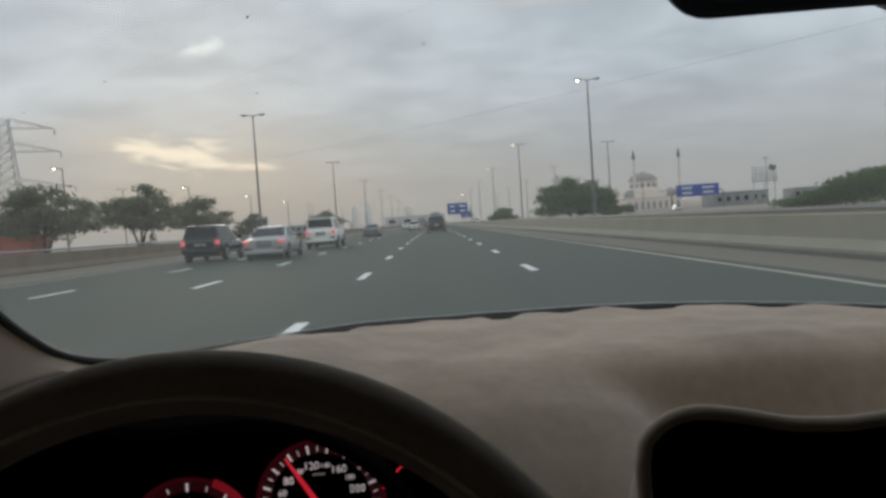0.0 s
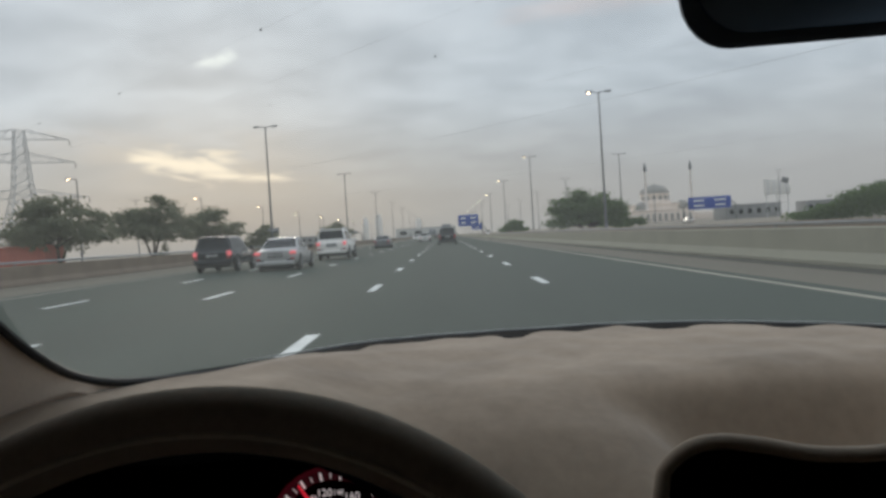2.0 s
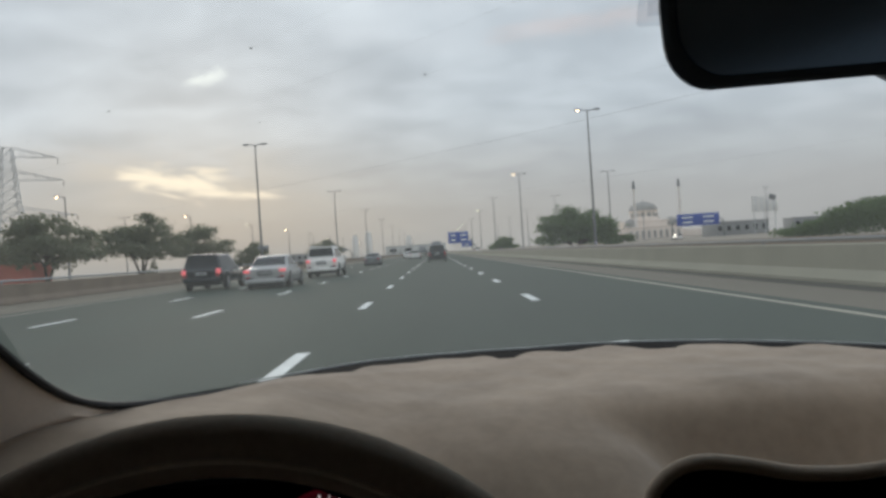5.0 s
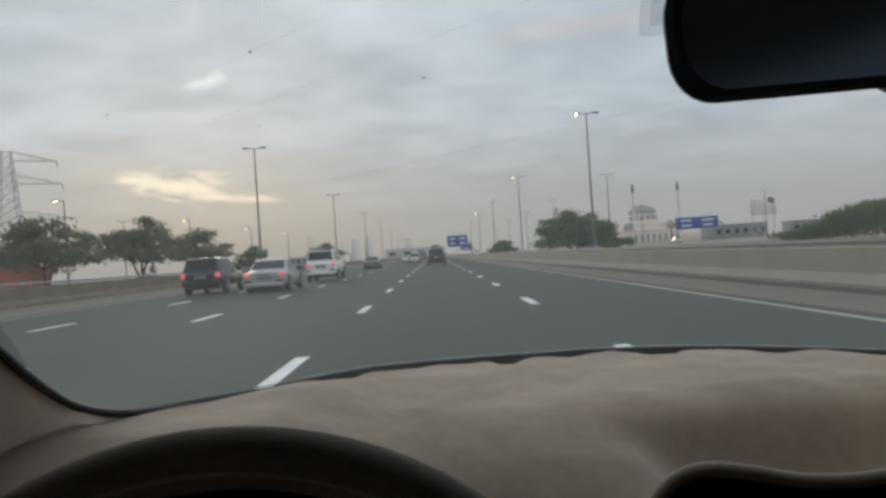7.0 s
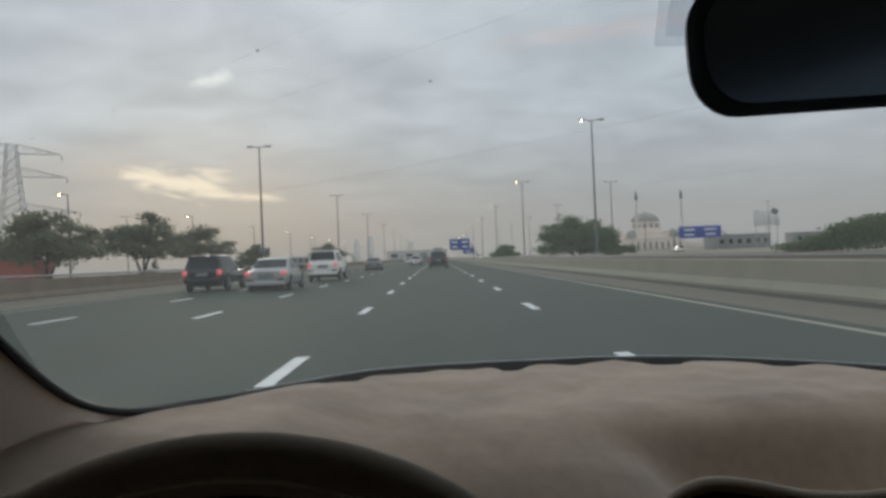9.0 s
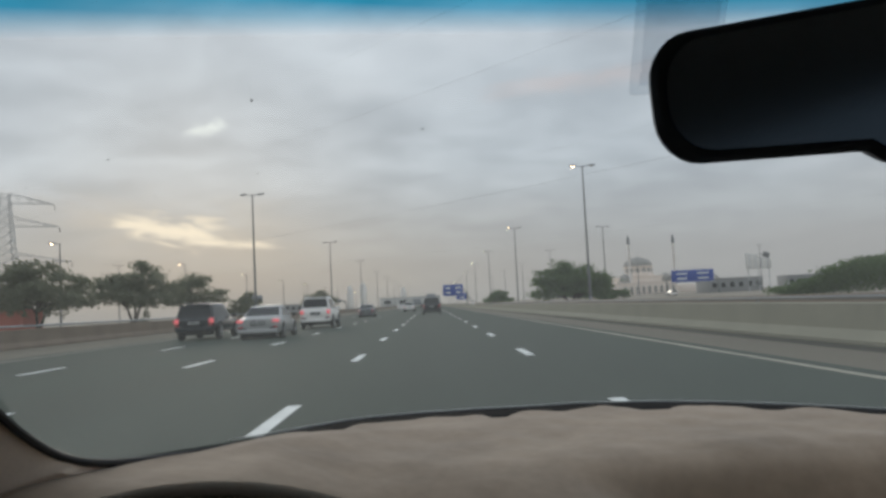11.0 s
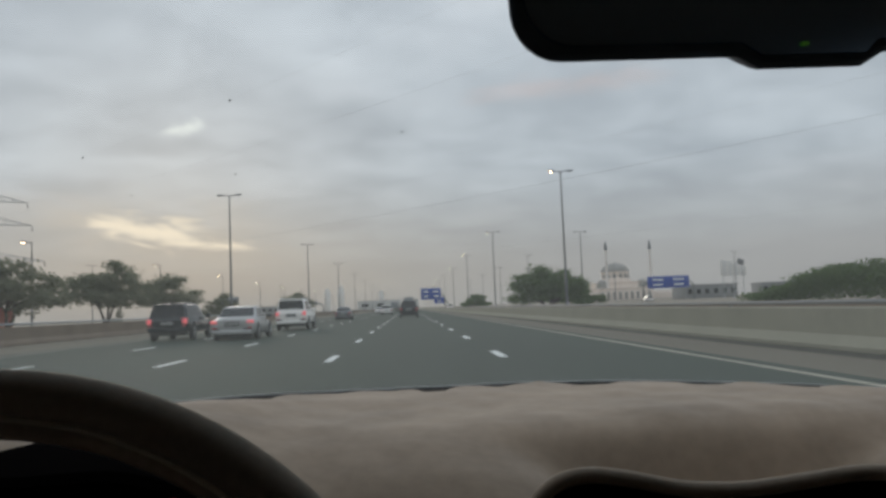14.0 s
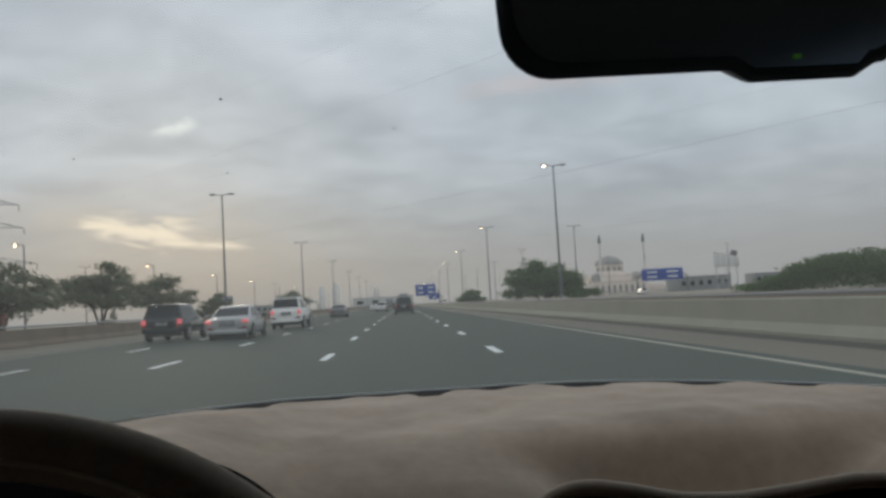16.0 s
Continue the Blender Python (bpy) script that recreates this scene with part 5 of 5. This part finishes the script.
# ---- mosque on the skyline ----
def mosque(at, turn):
    m = thing("mosque", "pale stone mosque with a grey dome and two minarets", "mosque", at=at, turn=turn)

    def block(name, x, y, w, d, z0, z1, material=M_STONE):
        b = B()
        box(b, (x, y, (z0 + z1) / 2), (w, d, z1 - z0), 0.3)
        return part(name, b, material, m)

    block("hall", 0, 0, 66, 56, 0, 13)
    block("upper_hall", 0, 0, 46, 44, 13, 20)
    block("side_wing", -43, 2, 20, 40, 0, 8)
    block("side_wing", 50, 2, 34, 40, 0, 9)
    block("arcade", 79, -4, 26, 30, 0, 5)
    block("cornice", 0, 0, 68, 58, 12.6, 13.6)
    block("cornice", 0, 0, 48, 46, 19.6, 20.6)
    b = B()
    turned(b, [(17.5, 20), (17.5, 24), (15.4, 24.6), (15.4, 31.2), (16.4, 31.6), (16.4, 32.4)], 40)
    part("drum", b, M_STONE, m)
    b = B()
    turned(b, [(16.2, 32.4), (15.8, 34.4), (14.0, 37.2), (11.0, 39.7), (6.8, 41.6), (2.7, 42.5), (0.5, 42.8), (0.25, 45.0), (0.0, 45.5)], 40)
    part("dome", b, M_DOME, m, "grey lead-coloured dome")
    # Window arches take the dome's grey, their contrast lowered to imitate haze.
    for k in range(7):
        q = -90 + 26 * (k - 3)
        pts = [(-2.2, -15.7, 25.0), (2.2, -15.7, 25.0)] + [(2.2 * math.cos(w), -15.7, 27.8 + 2.2 * math.sin(w)) for w in [math.pi * j / 8 for j in range(9)]]
        b = rings(B(), [pts, [(u, v + 0.8, w) for u, v, w in pts]])
        bmesh.ops.rotate(b, verts=b.verts, matrix=Matrix.Rotation(radians(q + 90), 3, "Z"))
        part("arched_window", b, M_DOME, m)
    for x in (-24, 24):
        b = B()
        turned(b, [(6.5, 13.0), (6.5, 17.0), (6.0, 19.5), (4.2, 21.8), (1.6, 23.2), (0.0, 23.5)], 24, (x, -19, 0))
        part("small_dome", b, M_DOME, m)
    for k in range(9):
        b = B()
        x = -28 + 7 * k
        pts = [(x - 1.7, -28.2, 1.0), (x + 1.7, -28.2, 1.0)] + [(x + 1.7 * math.cos(q), -28.2, 7.0 + 2.2 * math.sin(q)) for q in [math.pi * j / 8 for j in range(9)]]
        rings(b, [pts, [(u, v + 0.5, w) for u, v, w in pts]])
        part("arched_window", b, M_DOME, m)
    for k in range(12):
        b = B()
        box(b, (68 + 2.0 * k, -19.2, 2.4), (1.1, 0.4, 3.4), 0.1)
        part("arcade_opening", b, M_GREY_WALL, m)
    for x in (-20, 33):
        b = B()
        turned(b, [(2.0, 0), (2.0, 22), (1.5, 22.5), (1.4, 42), (1.9, 43), (1.9, 44), (1.2, 44.3), (1.2, 54), (1.6, 55), (1.6, 56)], 16, (x, -24, 0))
        t = part("minaret", b, M_MINARET, m, "slender pale minaret")
        b = B()
        turned(b, [(1.7, 56), (1.7, 60), (1.2, 63), (0.3, 66), (0.0, 67.5)], 16, (x, -24, 0))
        part("spire", b, M_LAMP_HEAD, t, "dark pointed cap")
    return m


mosque((240, 860, -0.06), 8)


# ---- towers far off in the haze ----
def tower(at, w, h, turn):
    t = thing("tower_block", "pale grey high-rise tower far off in the haze", "tower", "far towers", at=at, turn=turn)
    b = B()
    box(b, (0, 0, h * 0.42), (w, w, h * 0.84), 0.4)
    part("shaft", b, M_HAZY_WALL, t)
    b = B()
    box(b, (0, 0, h * 0.91), (w * 0.74, w * 0.74, h * 0.14), 0.4)
    part("crown", b, M_HAZY_WALL, t)
    b = B()
    tube(b, [(0, 0, h * 0.97), (0, 0, h * 1.1)], [0.8, 0.3], 6)
    part("mast", b, M_HAZY_WALL, t)


for x, y, w, h, turn in ((-178, 1680, 13, 50, 12), (-150, 1700, 12, 56, 30), (-64, 1820, 13, 44, 5), (296, 1800, 13, 52, 40)):
    tower((x, y, -0.06), w, h, turn)


def low_house(at, size, turn, material, label, openings):
    h = thing("building", label, "building", "far low buildings", at=at, turn=turn)
    w, d, z = size
    b = B()
    box(b, (0, 0, z / 2), (w, d, z), 0.05)
    wall = part("wall", b, material, h)
    b = B()
    box(b, (0, 0, z + 0.2), (w + 0.6, d + 0.6, 0.4), 0.05)
    part("roof", b, M_SIGN_BACK, h)
    for k in range(openings):
        b = B()
        box(b, (-w / 2 + w * (k + 0.5) / openings, -d / 2 - 0.02, z * 0.55), (w / openings * 0.45, 0.12, z * 0.35), 0.02)
        part("window", b, M_CAR_GLASS, wall)
    return h


low_house((120, 300, -0.06), (22, 12, 5.2), 6, M_GREY_WALL, "low grey flat-roofed building beyond the road", 6)
low_house((178, 340, -0.06), (34, 12, 5.6), -4, M_GREY_WALL, "long low grey building beyond the road", 9)
low_house((330, 620, -0.06), (70, 20, 8.0), 0, M_WHITE_WALL, "long pale shed on the horizon", 12)
low_house((-20, 760, -0.06), (60, 20, 9.0), 0, M_WHITE_WALL, "long pale shed on the horizon beyond the road", 4)
low_house((-150, 820, -0.06), (80, 20, 8.0), 0, M_GREY_WALL, "long grey shed on the horizon", 12)

def billboard(at):
    h = thing("billboard", "pale slatted billboard with upright bars on a steel stand", "billboard", at=at)
    for z in (7.4, 9.6, 11.8):
        b = B()
        box(b, (0, 0.1, z), (8.2, 0.14, 0.14), 0.02)
        part("rail", b, M_PYLON, h)
    for k in range(9):
        b = B()
        box(b, (-3.8 + 0.95 * k, -0.05, 9.7 - 0.12 * k), (0.52, 0.10, 5.2 - 0.24 * k), 0.02)
        part("slat", b, M_PYLON if k % 2 else M_WHITE_WALL, h)
    b = B()
    box(b, (2.6, -0.16, 11.6), (2.2, 0.08, 1.7), 0.03, turn=(0, 22, 0))
    part("emblem", b, M_LAMP_HEAD, h)
    for x in (-3.4, 0.0, 3.4):
        b = B()
        tube(b, [(x, 0.3, 0), (x, 0.3, 9.0)], 0.14, 8)
        part("post", b, M_PYLON, h)
    for z in (2.2, 4.6):
        b = B()
        box(b, (0, 0.3, z), (7.4, 0.12, 0.14), 0.02)
        part("rail", b, M_PYLON, h)
    return h


billboard((106.0, 240.0, -0.06))

# red site hut among the trees
hut = thing("site_hut", "faded red sheet-metal site hut behind the wall", "hut", at=(-28.4, 51, -0.06), turn=0)
bm = B()
box(bm, (0, 0, 1.05), (3.6, 2.6, 2.1), 0.04)
wall_h = part("wall", bm, M_RED_SHEET, hut)
for k in range(15):
    bm = B()
    box(bm, (-1.68 + 0.24 * k, -1.31, 1.05), (0.08, 0.05, 2.0), 0.01)
    part("rib", bm, M_RED_SHEET, wall_h)
bm = B()
box(bm, (0, 0, 2.14), (3.8, 2.8, 0.08), 0.02)
part("roof", bm, M_RED_SHEET, hut)
